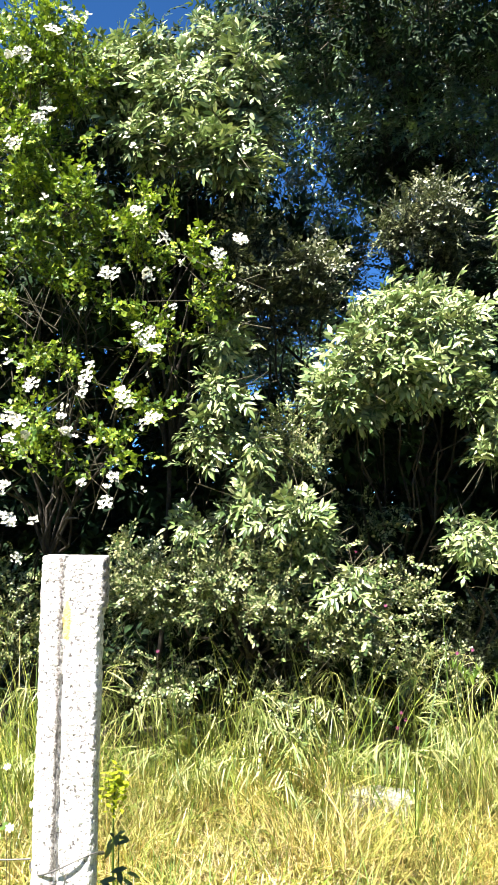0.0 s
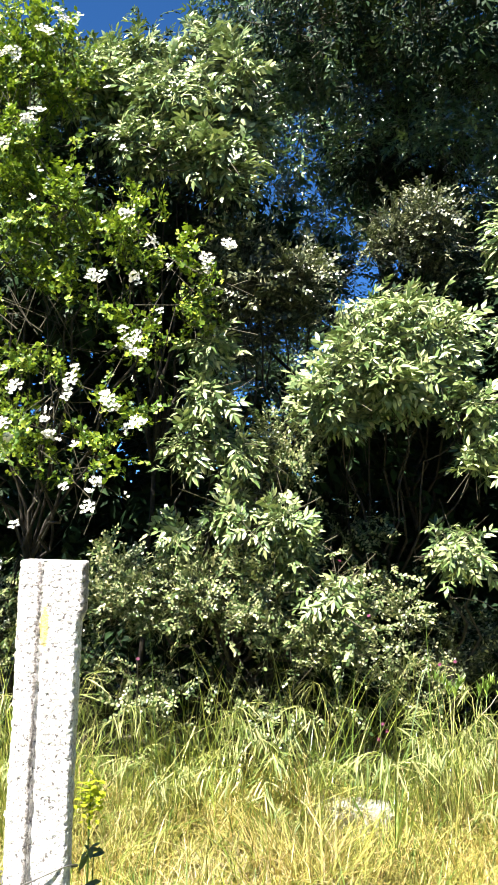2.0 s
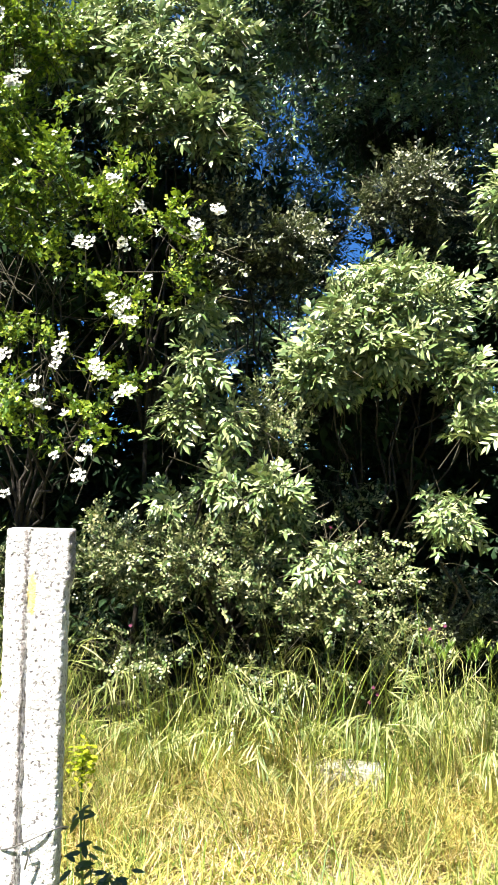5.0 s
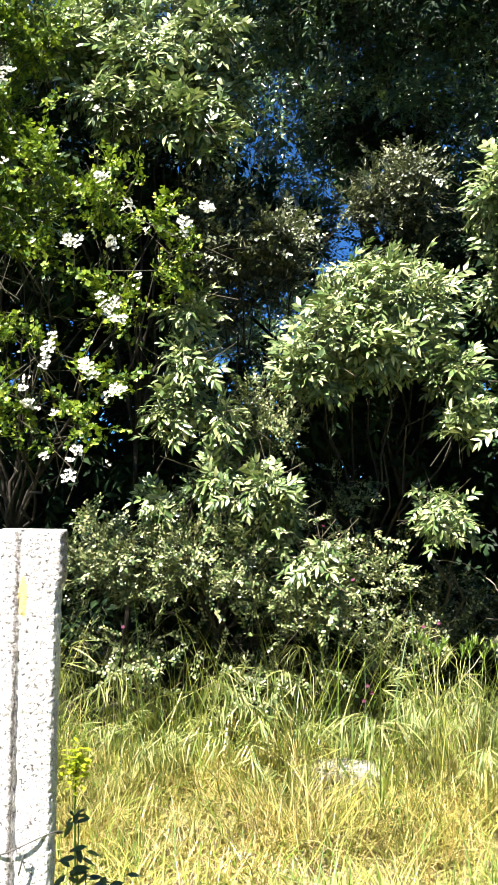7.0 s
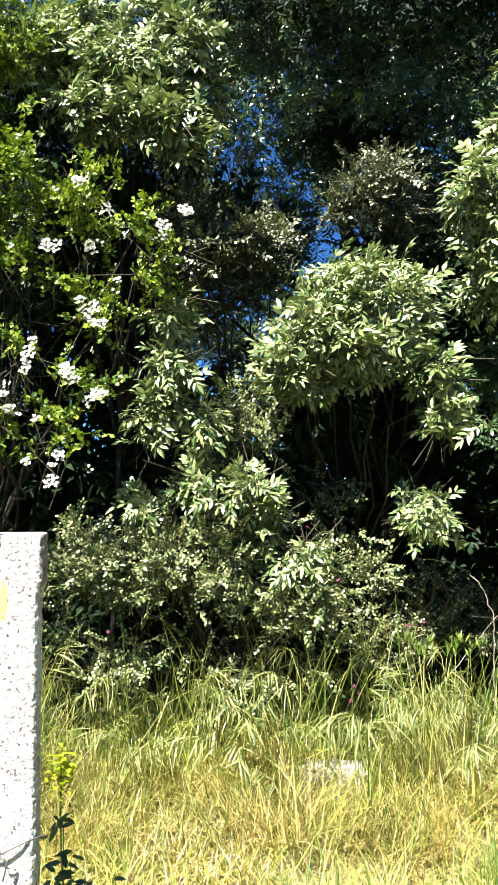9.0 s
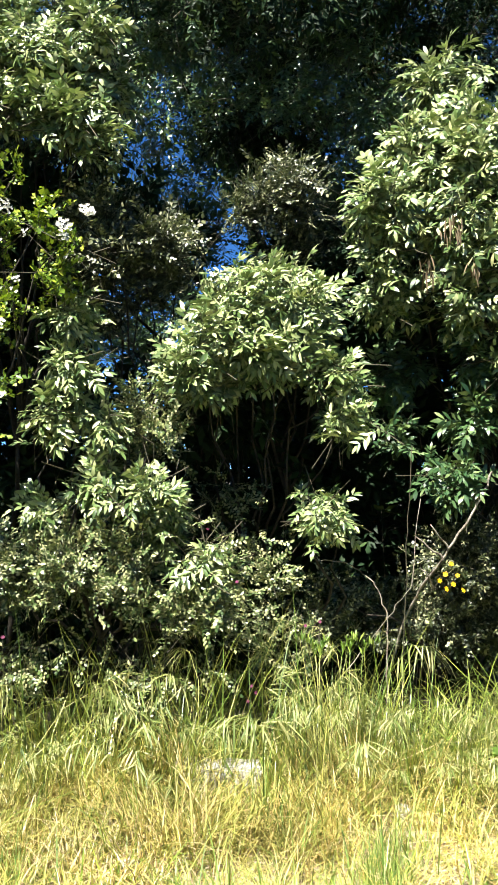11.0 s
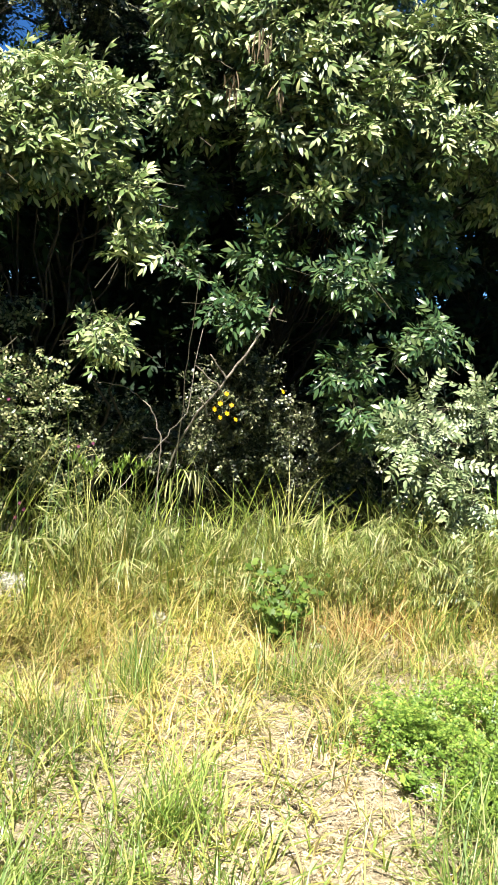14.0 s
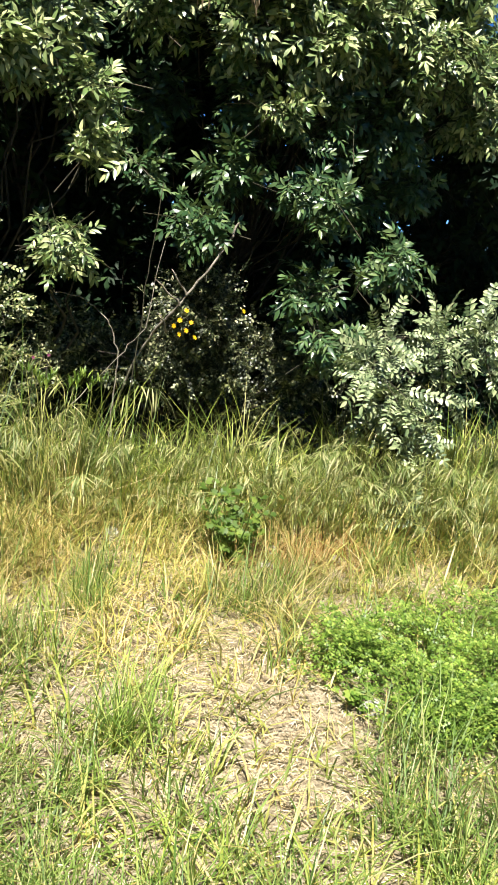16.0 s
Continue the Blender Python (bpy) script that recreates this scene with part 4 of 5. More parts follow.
def bare_stem(label, points, r0, r1, mat, forks=()):
    ob = thing("bare_stem", label, "branch", points[0])
    p = np.array(points, float) - np.array(points[0])
    t = np.linspace(0, len(p) - 1, 6 * len(p))
    line = np.stack([np.interp(t, np.arange(len(p)), p[:, k]) for k in range(3)], 1)
    for _ in range(3):
        line[1:-1] = (line[:-2] + 2 * line[1:-1] + line[2:]) / 4
    line[1:-1] += rng.normal(0, 0.003, (len(line) - 2, 3))
    part("stem", mesh_of("stem", *tube(line, np.linspace(r0, r1, len(line)), 7), mat), ob)
    for a, b in forks:
        part("side_shoot", mesh_of("side_shoot", *tube(bent(np.array(a) - np.array(points[0]), np.array(b) - np.array(points[0]), 6, 0.008), np.linspace(r1 * 1.1, r1 * 0.5, 6), 5), mat), ob)


bare_stem("pale dead branch leaning out of the shaded brambles", [(1.4, 4.4, 0.02), (1.52, 4.15, 0.75), (1.63, 3.92, 1.04), (1.74, 3.9, 1.2), (1.86, 3.9, 1.38), (1.95, 4.0, 1.5)], 0.007, 0.006, M_PALE,
          [((1.63, 3.9, 1.04), (1.48, 3.88, 1.16)), ((1.66, 3.9, 1.1), (1.55, 3.86, 1.22)), ((1.58, 3.92, 0.9), (1.5, 3.86, 1.0))])
bare_stem("thin dry bramble cane arching above the grass", [(1.32, 3.85, 0.05), (1.31, 3.85, 0.5), (1.32, 3.85, 0.77), (1.27, 3.87, 0.93), (1.15, 3.9, 1.03), (0.98, 3.95, 1.05)], 0.004, 0.0025, M_PALE,
          [((1.32, 3.85, 0.77), (1.44, 3.84, 0.92)), ((1.44, 3.84, 0.92), (1.5, 3.86, 1.35)), ((1.1, 3.84, 0.52), (1.32, 3.85, 0.77))])
bare_stem("thin dark sapling stem hanging below the ash bush", [(1.42, 4.0, 0.02), (1.46, 3.97, 1.0), (1.5, 3.97, 1.62)], 0.003, 0.002, M_TWIG)


def dead_bunch(place, length, count):
    """Withered leaves hanging in a bunch from a bough."""
    ob = thing("dead_leaves", "bunch of withered brown leaves hanging in the ash", "dead leaves", place, "withered bunches in the ash")
    part("stalk", mesh_of("stalk", *tube(bent((0, 0.35, 0.12), (0, 0, 0.0), 5, 0.01), np.linspace(0.004, 0.002, 5), 5), M_TWIG), ob)
    leaf = [mesh_of("leaf", *leaflet(k, 0.009, 0.5, 0.2), M_DEAD) for k in (0.06, 0.08, 0.1)]
    for i in range(count):
        bit = part("leaf", leaf[i % 3], ob)
        bit.matrix_basis = Matrix.Translation((rng.normal(0, 0.02), rng.normal(0, 0.015), -rng.random() * length)) @ Euler((0, 1.2 + rng.normal(0, 0.25), rng.uniform(-3, 3))).to_matrix().to_4x4()


dead_bunch((1.62, 3.7, 2.78), 0.14, 26)
dead_bunch((1.49, 3.7, 2.54), 0.1, 20)
dead_bunch((1.73, 3.7, 2.52), 0.06, 12)


# ---- grass ----
def blade(bend, width):
    """A grass blade of length one along x, bending down."""
    v = []
    for t, k in ((0, 0.8), (0.4, 1.0), (0.75, 0.6)):
        v += [(t - 0.25 * bend * t * t, width * k / 2, -bend * t * t), (t - 0.25 * bend * t * t, -width * k / 2, -bend * t * t)]
    v.append((1 - 0.3 * bend, 0, -bend))
    return np.array(v), np.array([(0, 1, 3), (0, 3, 2), (2, 3, 5), (2, 5, 4), (4, 5, 6)])


def foot_line(x):
    return 3.95 - 0.42 * np.clip(np.asarray(x) - 1.3, 0, 2.5)


def bare(x, y):
    """How bare the soil lies: a trodden strip and some patches."""
    s = 0
    for cx, cy, rx, ry in ((1.42, 2.34, 0.2, 0.13), (1.12, 2.1, 0.22, 0.1), (1.38, 1.82, 0.16, 0.16), (1.25, 1.56, 0.18, 0.16), (2.15, 2.95, 0.3, 0.12), (1.66, 2.92, 0.15, 0.1), (0.48, 3.45, 0.14, 0.22), (-0.12, 3.35, 0.1, 0.12), (0.0, 3.1, 0.08, 0.08)):
        s = s + np.exp(-(((x - cx) / rx) ** 2 + ((y - cy) / ry) ** 2))
    return np.clip(s, 0, 1)


def patchy(x, y):
    return 0.5 + 0.25 * np.sin(3.1 * x + 1.3 * y) + 0.25 * np.sin(5.3 * y - 2.2 * x + 1) * np.cos(4.1 * x)


def sown(count, x0, x1, y0, y1, keep):
    x, y = rng.uniform(x0, x1, count), rng.uniform(y0, y1, count)
    ok = rng.random(count) < keep(x, y)
    return x[ok], y[ok]


def tufts(x, y, each, radius):
    """Blades in tufts round the given roots."""
    n = rng.poisson(each, len(x)) + 1
    x, y = np.repeat(x, n), np.repeat(y, n)
    return x + rng.normal(0, radius, len(x)), y + rng.normal(0, radius, len(x))


def lawn(name, label, x, y, height, lean, width, mat, bends=(0.15, 0.4, 0.7, 1.0)):
    """A stand of grass blades as one object."""
    shapes = [blade(b, 1.0) for b in bends]
    kind = rng.integers(0, len(shapes), len(x))
    turn = rng.uniform(0, 2 * math.pi, len(x))
    tilt = np.abs(rng.normal(0, 1, len(x))) * lean
    out = np.stack([np.cos(turn), np.sin(turn), np.zeros(len(x))], 1)
    up = np.array([0, 0, 1.0])
    ahead = out * np.sin(tilt)[:, None] + up * np.cos(tilt)[:, None]
    normal = up * np.sin(tilt)[:, None] - out * np.cos(tilt)[:, None]
    m = turns_of(ahead, normal, np.ones(len(x)))
    h = height * np.minimum(rng.lognormal(0, 0.28, len(x)), 1.7)
    m = m * np.stack([h, width * rng.uniform(0.6, 1.3, len(x)), h * 0.9], 1)[:, None, :]
    p = np.stack([x, y, ground_z(x, y) - 0.01], 1)
    verts, tris = merge([joined(s, m[kind == k], p[kind == k]) for k, s in enumerate(shapes)])
    verts[:, 2] = np.maximum(verts[:, 2], ground_z(verts[:, 0], verts[:, 1]) - 0.012)
    return tagged(new(name, mesh_of(name, verts, tris, mat)), label, "grass", kind="stuff")


near_foot = lambda x, y: np.clip((y - foot_line(x) + 0.75) / 0.75, 0, 1)
def fade(x, y):
    """How thick the grass stands: thick before the hedge, thinner out on the open ground."""
    d = np.maximum(np.maximum(-1.9 - x, x - 3.7), np.maximum(1.2 - y, 0))
    return np.exp(-(np.clip(d, 0, None) / 0.7) ** 2)


def low_side(x):
    """One in the sunny grass before the post and the ash bushes, nought on the trodden side."""
    return 1 - np.clip((x - 1.3) / 0.4, 0, 1)


x, y = sown(56000, -4.2, 6.2, -0.6, 4.0, lambda x, y: fade(x, y) * (0.35 + 0.65 * patchy(x, y)) * (1 - 0.62 * bare(x, y)) * (0.45 + 0.55 * (y > 2.5)) * (1 - 0.45 * near_foot(x, y)) * np.where((x > 1.6) & (y < 2.2), 0.45, 1.0) * (0.65 + 0.35 * low_side(x)))
x, y = tufts(x, y, 1.6, 0.02)
lawn("dry_grass", "dry yellow grass, bleached and half flattened", x, y, 0.13 + 0.11 * near_foot(x, y), 1.0, 0.0055, M_STRAW, (0.2, 0.5, 0.9, 1.4))
x, y = sown(15000, -4.2, 6.2, -0.6, 4.1, lambda x, y: fade(x, y) * np.clip(1.1 - patchy(x, y), 0.2, 1) * (1 - 0.75 * bare(x, y)) * np.where(y < 2.3, 0.5, 0.3 + 0.2 * near_foot(x, y)))
x, y = tufts(x, y, 5, 0.022)
lawn("green_grass", "fresh green grass in loose tufts", x, y, 0.16 + 0.16 * near_foot(x, y) - 0.04 * (y < 1.95), 0.65, 0.007, M_GREEN)
x, y = sown(6200, -2.2, 4.4, 2.7, 4.2, lambda x, y: (1 - 0.9 * bare(x, y)) * (0.62 + 0.38 * low_side(x)) * near_foot(x, y) ** 1.5 * np.clip(0.15 + 1.1 * patchy(2.6 * x, 2 * y) ** 1.5, 0, 1))
x, y = tufts(x, y, 5, 0.03)
lawn("tall_grass", "tall green and yellowing grass along the hedge", x, y, (0.36 + 0.1 * np.sin(5 * x) * np.sin(11 * x + 1)) * (0.7 + 0.55 * near_foot(x, y)), 0.72, 0.0075, M_GREEN, (0.25, 0.5, 0.85, 1.2))
x, y = sown(1700, -2.0, 4.2, 3.3, 4.1, lambda x, y: (0.25 + 0.75 * low_side(x)) * near_foot(x, y) * (0.15 + 0.85 * patchy(3 * x, y) ** 2))
x, y = tufts(x, y, 5, 0.03)
lawn("reed_grass", "long green stalks standing up against the brambles", x, y, 0.7 + 0.1 * np.sin(4 * x) - 0.15 * np.clip((x - 1.2) / 0.4, 0, 1), 0.32, 0.0048, M_GREEN, (0.15, 0.4, 0.75))
x = np.repeat(np.array([0.92, 1.02, 0.56, 0.78, 1.73, 0.3, -0.4, 0.62, 2.35, 1.5]), 110)
y = np.repeat(np.array([2.75, 2.9, 2.44, 1.93, 2.74, 2.6, 3.0, 3.3, 2.8, 2.62]), 110)
lawn("grass_clump", "upright clumps of blue-green grass in the dry lawn", x + rng.normal(0, 0.07, len(x)), y + rng.normal(0, 0.06, len(x)), 0.22 + 0 * x, 0.3, 0.004, M_TUFT, (0.1, 0.3, 0.5))
x, y = sown(8500, -1.6, 3.4, 2.6, 3.8, lambda x, y: (1 - 0.9 * bare(x, y)) * near_foot(x, y) * (0.3 + 0.7 * patchy(3 * x, y)) * (0.25 + 0.75 * low_side(x)))
x, y = tufts(x, y, 5, 0.03)
lawn("pale_grass", "tall bleached grass in the sun before the brambles", x, y, 0.3 + 0.06 * np.sin(7 * x), 0.5, 0.005, M_STRAW, (0.2, 0.45, 0.8))
x, y = sown(2600, -1.1, 0.9, 3.05, 3.75, lambda x, y: 0.85 - 0.8 * bare(x, y))
x, y = tufts(x, y, 3, 0.03)
lawn("pale_grass", "sunlit yellowing grass leaning before the brambles", x, y, 0.24 + 0.05 * np.sin(8 * x), 0.6, 0.005, M_STRAW, (0.3, 0.6, 1.0))
x, y = sown(2000, -1.6, 4.0, 0.0, 2.5, lambda x, y: fade(x, y) * np.clip(1.2 * patchy(1.7 * x + 1, 1.5 * y), 0.1, 1) * (1 - bare(x, y)) * np.where(y < 1.85, 1.0, 0.5) * np.where((x > 0.95) & (y > 1.45 - 0.1 * (x - 1)), 0.2, 1.0))
x, y = tufts(x, y, 26, 0.035)
lawn("grass_tuft", "long fresh green grass in thick tufts", x, y, 0.2 + 0.06 * np.sin(9 * x), 0.5, 0.0042, M_TUFT)
x, y = sown(70, -1.5, 3.4, 2.2, 3.6, lambda x, y: 0.8 - bare(x, y))
x, y = tufts(x, y, 55, 0.035)
lawn("grass_clump", "mounded clumps of long drooping pale grass", x, y, 0.24 + 0 * x, 0.55, 0.004, M_STRAW, (0.6, 0.9, 1.2))
def litter(name, label, x, y, length, width, mat):
    """Broken straws lying flat, one over another."""
    n = len(x)
    turn = rng.uniform(0, 2 * math.pi, n)
    ahead = np.stack([np.cos(turn), np.sin(turn), rng.normal(0, 0.12, n)], 1)
    m = turns_of(ahead, np.array([0, 0, 1.0]) + rng.normal(0, 0.3, (n, 3)), np.ones(n))
    m = m * np.stack([length * rng.lognormal(0, 0.45, n), width * rng.uniform(0.5, 1.4, n), 0.02 + 0 * x], 1)[:, None, :]
    p = np.stack([x, y, ground_z(x, y) + 0.004 + 0.014 * rng.random(n)], 1)
    return tagged(new(name, mesh_of(name, *joined(blade(0.3, 1.0), m, p), mat)), label, "straw", kind="stuff")


x, y = sown(150000, -1.6, 3.8, 0.9, 3.7, lambda x, y: np.where(y > 3.2, 0.3, 0.6 + 0.4 * bare(x, y)) * np.where((x > 1.65) & (y < 2.4) & (y > 1.7), 0.2, 1.0))
litter("straw_litter", "flat broken straw lying on the bare soil", x, y, 0.019, 0.0028, M_LITTER)
x, y = sown(6000, 1.5, 2.7, 2.75, 3.3, lambda x, y: 0.9 * np.exp(-((x - 2.1) / 0.35) ** 2 - ((y - 3.0) / 0.14) ** 2))
lawn("rusty_grass", "withered orange-brown grass round the pale stones", x, y, 0.15 + 0 * x, 0.7, 0.0045, M_RUST)
x, y = sown(5000, -0.9, 0.6, 2.7, 3.6, lambda x, y: 0.9 * np.exp(-((x + 0.15) / 0.4) ** 2 - ((y - 3.15) / 0.3) ** 2))
lawn("bleached_grass", "bleached tan straw standing loosely in the grass", x, y, 0.15 + 0 * x, 0.8, 0.0045, M_LITTER)
x, y = sown(11000, -9, 10, -7, 5.5, lambda x, y: 1 - fade(x, y))
lawn("rough_grass", "rough green grass on the open ground", x, y, 0.17 + 0 * x, 0.7, 0.01, M_TUFT)


def brome_head(seed):
    """A bowed stalk with a drooping head of long awned spikelets."""
    r = random.Random(seed)
    arc = [(0.0, 0, 0), (0.02, 0, 0.25), (0.07, 0, 0.42), (0.15, 0, 0.5), (0.22, 0, 0.5)]
    stalk = tube(arc, [0.0012, 0.0011, 0.001, 0.0009, 0.0007], 4)
    bits = []
    for i in range(24):
        t = r.uniform(0, 1)
        at = (0.06 + 0.16 * t, r.uniform(-0.012, 0.012), 0.43 + 0.075 * min(1, 2 * t))
        bits.append(placed(leaflet(r.uniform(0.06, 0.13), 0.0056, 0.3, r.uniform(0.1, 0.5), True), r.uniform(-1.5, 1.5), r.uniform(-0.1, 1.2), at))
    return stalk, merge(bits)


BROME = [brome_head(s) for s in range(5)]
brome_meshes = [(mesh_of("stalk", *s, M_GREEN), mesh_of("spikelets", *h, M_BROME)) for s, h in BROME]


def brome(x, y, turn, size, k):
    ob = thing("brome_grass", "drooping brome grass head gone pale, on a bowed stalk", "grass", (x, y, float(ground_z(x, y)) - 0.01), "brome heads along the hedge")
    ob.rotation_euler = (rng.normal(0, 0.12), rng.normal(0, 0.2), turn)
    ob.scale = (size * rng.uniform(0.8, 1.15), size, size * rng.uniform(0.6, 1.1))
    part("stalk", brome_meshes[k][0], ob)
    part("spikelets", brome_meshes[k][1], ob, kind="stuff")


n = 260
x = rng.uniform(1.15, 4.0, n)
y = foot_line(x) - 0.02 - np.abs(rng.normal(0, 0.3, n))
turn = rng.uniform(-3.14, 3.14, n)
size = rng.uniform(0.5, 1.05, n) * np.where(y < foot_line(x) - 0.35, 0.7, 1.0)
spin = np.zeros((n, 3, 3))
spin[:, 0, 0], spin[:, 0, 1], spin[:, 1, 0], spin[:, 1, 1], spin[:, 2, 2] = np.cos(turn), -np.sin(turn), np.sin(turn), np.cos(turn), rng.uniform(0.7, 1.1, n)
spin *= size[:, None, None]
roots = np.stack([x, y, ground_z(x, y) - 0.01], 1)
kind = rng.integers(0, 5, n)
stand = merge([joined(merge(BROME[k]), spin[kind == k], roots[kind == k]) for k in range(5)])
tagged(new("brome_stand", mesh_of("brome_stand", *stand, M_BROME)), "thick stand of drooping brome grass under the locust bush", "grass", kind="stuff")
for i in range(300):
    x = rng.uniform(-1.7, 1.2) if i % 2 else rng.uniform(1.0, 3.9)
    y = float(foot_line(x)) - 0.02 - abs(rng.normal(0, 0.36))
    brome(x, y, rng.uniform(-3.1, 3.1), rng.uniform(0.6, 1.5) if x < 1.1 else rng.uniform(0.55, 1.1), i % 5)


def barley(x, y, turn):
    ob = thing("wild_barley", "green bristly barley ear on a bent stalk", "barley", (x, y, float(ground_z(x, y))), "barley ears at the hedge's foot")
    ob.rotation_euler = (0, 0, turn)
    part("stalk", mesh_of("stalk", *tube([(0, 0, 0), (0.01, 0, 0.35), (0.03, 0, 0.62)], [0.002, 0.0018, 0.0014], 5), M_GREEN), ob)
    bits = []
    for k in range(22):
        t = k / 22
        at = (0.03 + 0.08 * t * t + 0.02 * t, 0, 0.62 + 0.12 * t - 0.06 * t * t)
        bits.append(placed(leaflet(0.055, 0.011, 0.3, 0.0, False), k * 2.4, -1.1 + 0.2 * math.sin(k), at))
    part("ear", mesh_of("ear", *merge(bits), M_CLOVER), ob, kind="stuff")


for x, y, a in ((1.0, 3.65, 0.2), (1.05, 3.62, 1.0), (1.1, 3.66, -0.4), (0.94, 3.68, 2.4), (0.9, 3.6, 0.9)):
    barley(x, y, a)


# ---- weeds ----
def mallow(label, foot, height, width, count, size, mat, seed, narrow=False):
    """A leafy weed: stems from one root, each with lobed leaves on stalks."""
    r = random.Random(seed)
    ob = thing("weed", label, "weed", (*foot, float(ground_z(*foot)) - 0.005))
    blades = [mesh_of("leaf", *(leaflet(size * k, size * k * 0.36) if narrow else lobed_blade(size * k, 0.2, 3)), mat) for k in (0.75, 1.0, 1.2)]
    stems = 7 if narrow else max(3, count // 9)
    for s in range(stems):
        a = r.uniform(0, 6.28)
        top = (width * math.cos(a) * r.uniform(0.3, 1), width * math.sin(a) * r.uniform(0.3, 1), height * r.uniform(0.6, 1))
        line = bent((0, 0, 0), top, 6, 0.008)
        part("stem", mesh_of("stem", *tube(line, np.linspace(0.0022 if narrow else 0.004, 0.0014 if narrow else 0.002, 6), 5), M_WEED), ob)
        for k in range(count // stems):
            at = line[r.randrange(3 if narrow else 1, 6)] + np.array([r.uniform(-1, 1), r.uniform(-1, 0.5), r.uniform(-0.3, 0.8)]) * size * 0.8
            leaf = part("leaf", blades[r.randrange(3)], ob)
            m = np.eye(4)
            m[:3, :3] = turns_of(np.array([[r.uniform(-1, 1), r.uniform(-1, 0.4), r.uniform(-0.3, 0.2)]]), np.array([[r.uniform(-0.3, 0.2), -0.5, 0.8]]), [1.0])[0]
            m[:3, 3] = at
            leaf.matrix_basis = Matrix(m.tolist())
    return ob


mallow("mallow plant with round lobed leaves in the grass", (1.68, 3.05), 0.38, 0.22, 170, 0.042, M_WEED, 3)
mallow("small leafy weed on the bare soil", (1.58, 1.86), 0.1, 0.09, 20, 0.04, M_CLOVER, 4)
# Dark leaf tone stands in for the post's shadow on this weed.
mallow("low leafy weed beside the post, leaves darkened for its shadow", (-0.32, 1.92), 0.66, 0.06, 200, 0.036, M_TREE_SHADE, 5, True)
mallow("bright leafy weed near the post", (-0.95, 2.7), 0.6, 0.15, 60, 0.05, M_WEED, 8)

spurge = thing("spurge", "yellow-green spurge head on a tall stalk behind the post", "weed", (-0.436, 2.3, float(ground_z(-0.436, 2.3))))
part("stalk", mesh_of("stalk", *tube(bent((0, 0, 0), (0.0, 0, 0.64), 6, 0.006), np.linspace(0.004, 0.0025, 6), 5), M_WEED), spurge)
bits = [placed(leaflet(0.019, 0.014, 0.2, 0.1), k * 2.4, rng.uniform(-0.8, 0.4), (rng.normal(0, 0.018), rng.normal(0, 0.018), 0.62 + rng.normal(0, 0.024))) for k in range(150)]
part("head", mesh_of("head", *merge(bits), M_SPURGE), spurge, kind="stuff")

# clover
trefoil = merge([placed(lobed_blade(0.0155, 0.15, 2), k * 2.09, -0.1, (0, 0, 0)) for k in range(3)])
n = 9500
clumps = np.array([(1.82, 1.9, 0.2, 0.15), (2.12, 1.95, 0.22, 0.16), (1.66, 2.06, 0.14, 0.1), (1.97, 1.72, 0.2, 0.1), (2.4, 1.85, 0.2, 0.18), (1.72, 1.7, 0.12, 0.09), (2.2, 1.66, 0.18, 0.09), (1.93, 1.56, 0.1, 0.06), (1.78, 1.6, 0.12, 0.07), (2.1, 1.5, 0.14, 0.08), (1.8, 2.2, 0.16, 0.12), (2.12, 2.22, 0.2, 0.12), (2.45, 2.2, 0.2, 0.16)])[rng.integers(0, 13, n)]
cx, cy = clumps[:, 0] + clumps[:, 2] * rng.normal(0, 0.62, n), clumps[:, 1] + clumps[:, 3] * rng.normal(0, 0.62, n)
p = np.stack([cx, cy, ground_z(cx, cy) + 0.02 + 0.2 * rng.random(n) * (0.25 + 0.75 * patchy(5 * cx, 5 * cy))], 1)
turn = turns_of(unit(rng.normal(size=(n, 3)) * np.array([1, 1, 0.25])), unit(np.array([-0.1, -0.2, 1]) + rng.normal(0, 0.35, (n, 3))), rng.uniform(0.5, 1.0, n))
order = np.argsort(p[:, 1] - 0.6 * p[:, 2])
patch = tagged(new("clover", mesh_of("clover", *joined(trefoil, turn[order[280:]], p[order[280:]]), M_CLOVER)), "thick patch of bright green clover on the grass", "clover", kind="stuff")
trefoil_mesh = mesh_of("leaf", *trefoil, M_CLOVER)
for i in order[:280]:
    m = np.eye(4)
    m[:3, :3], m[:3, 3] = turn[i], p[i]
    part("leaf", trefoil_mesh, patch).matrix_basis = Matrix(m.tolist())


def flower(name, label, group, place, mat, petals, size, back=0.02):
    ob = thing(name, label, "flower", (place[0], place[1], 0.0), group)
    part("stalk", mesh_of("stalk", *tube(np.concatenate([bent((0, back, 0), (0, 0.8 * back, 0.7 * place[2]), 4, 0.006), bent((0, 0.7 * back, 0.8 * place[2]), (0, 0.004, place[2]), 4, 0.004)]), np.linspace(0.0014, 0.0009, 8), 4), M_TWIG), ob)
    rim = 4 * petals
    v = [(0, 0, -size * 0.15)] + [(size * (0.55, 0.95, 1.0, 0.95)[k % 4] * math.cos(k * 6.283 / rim), size * (0.55, 0.95, 1.0, 0.95)[k % 4] * math.sin(k * 6.283 / rim), 0.1 * size * (k % 2)) for k in range(rim)]
    me = mesh_of("head", v, [(0, k + 1, (k + 1) % rim + 1) for k in range(rim)], mat)
    head = part("head", me, ob)
    head.matrix_basis = Matrix.Translation((0, 0, place[2])) @ Euler((radians(rng.uniform(30, 75)), 0, rng.uniform(-0.5, 0.5))).to_matrix().to_4x4()


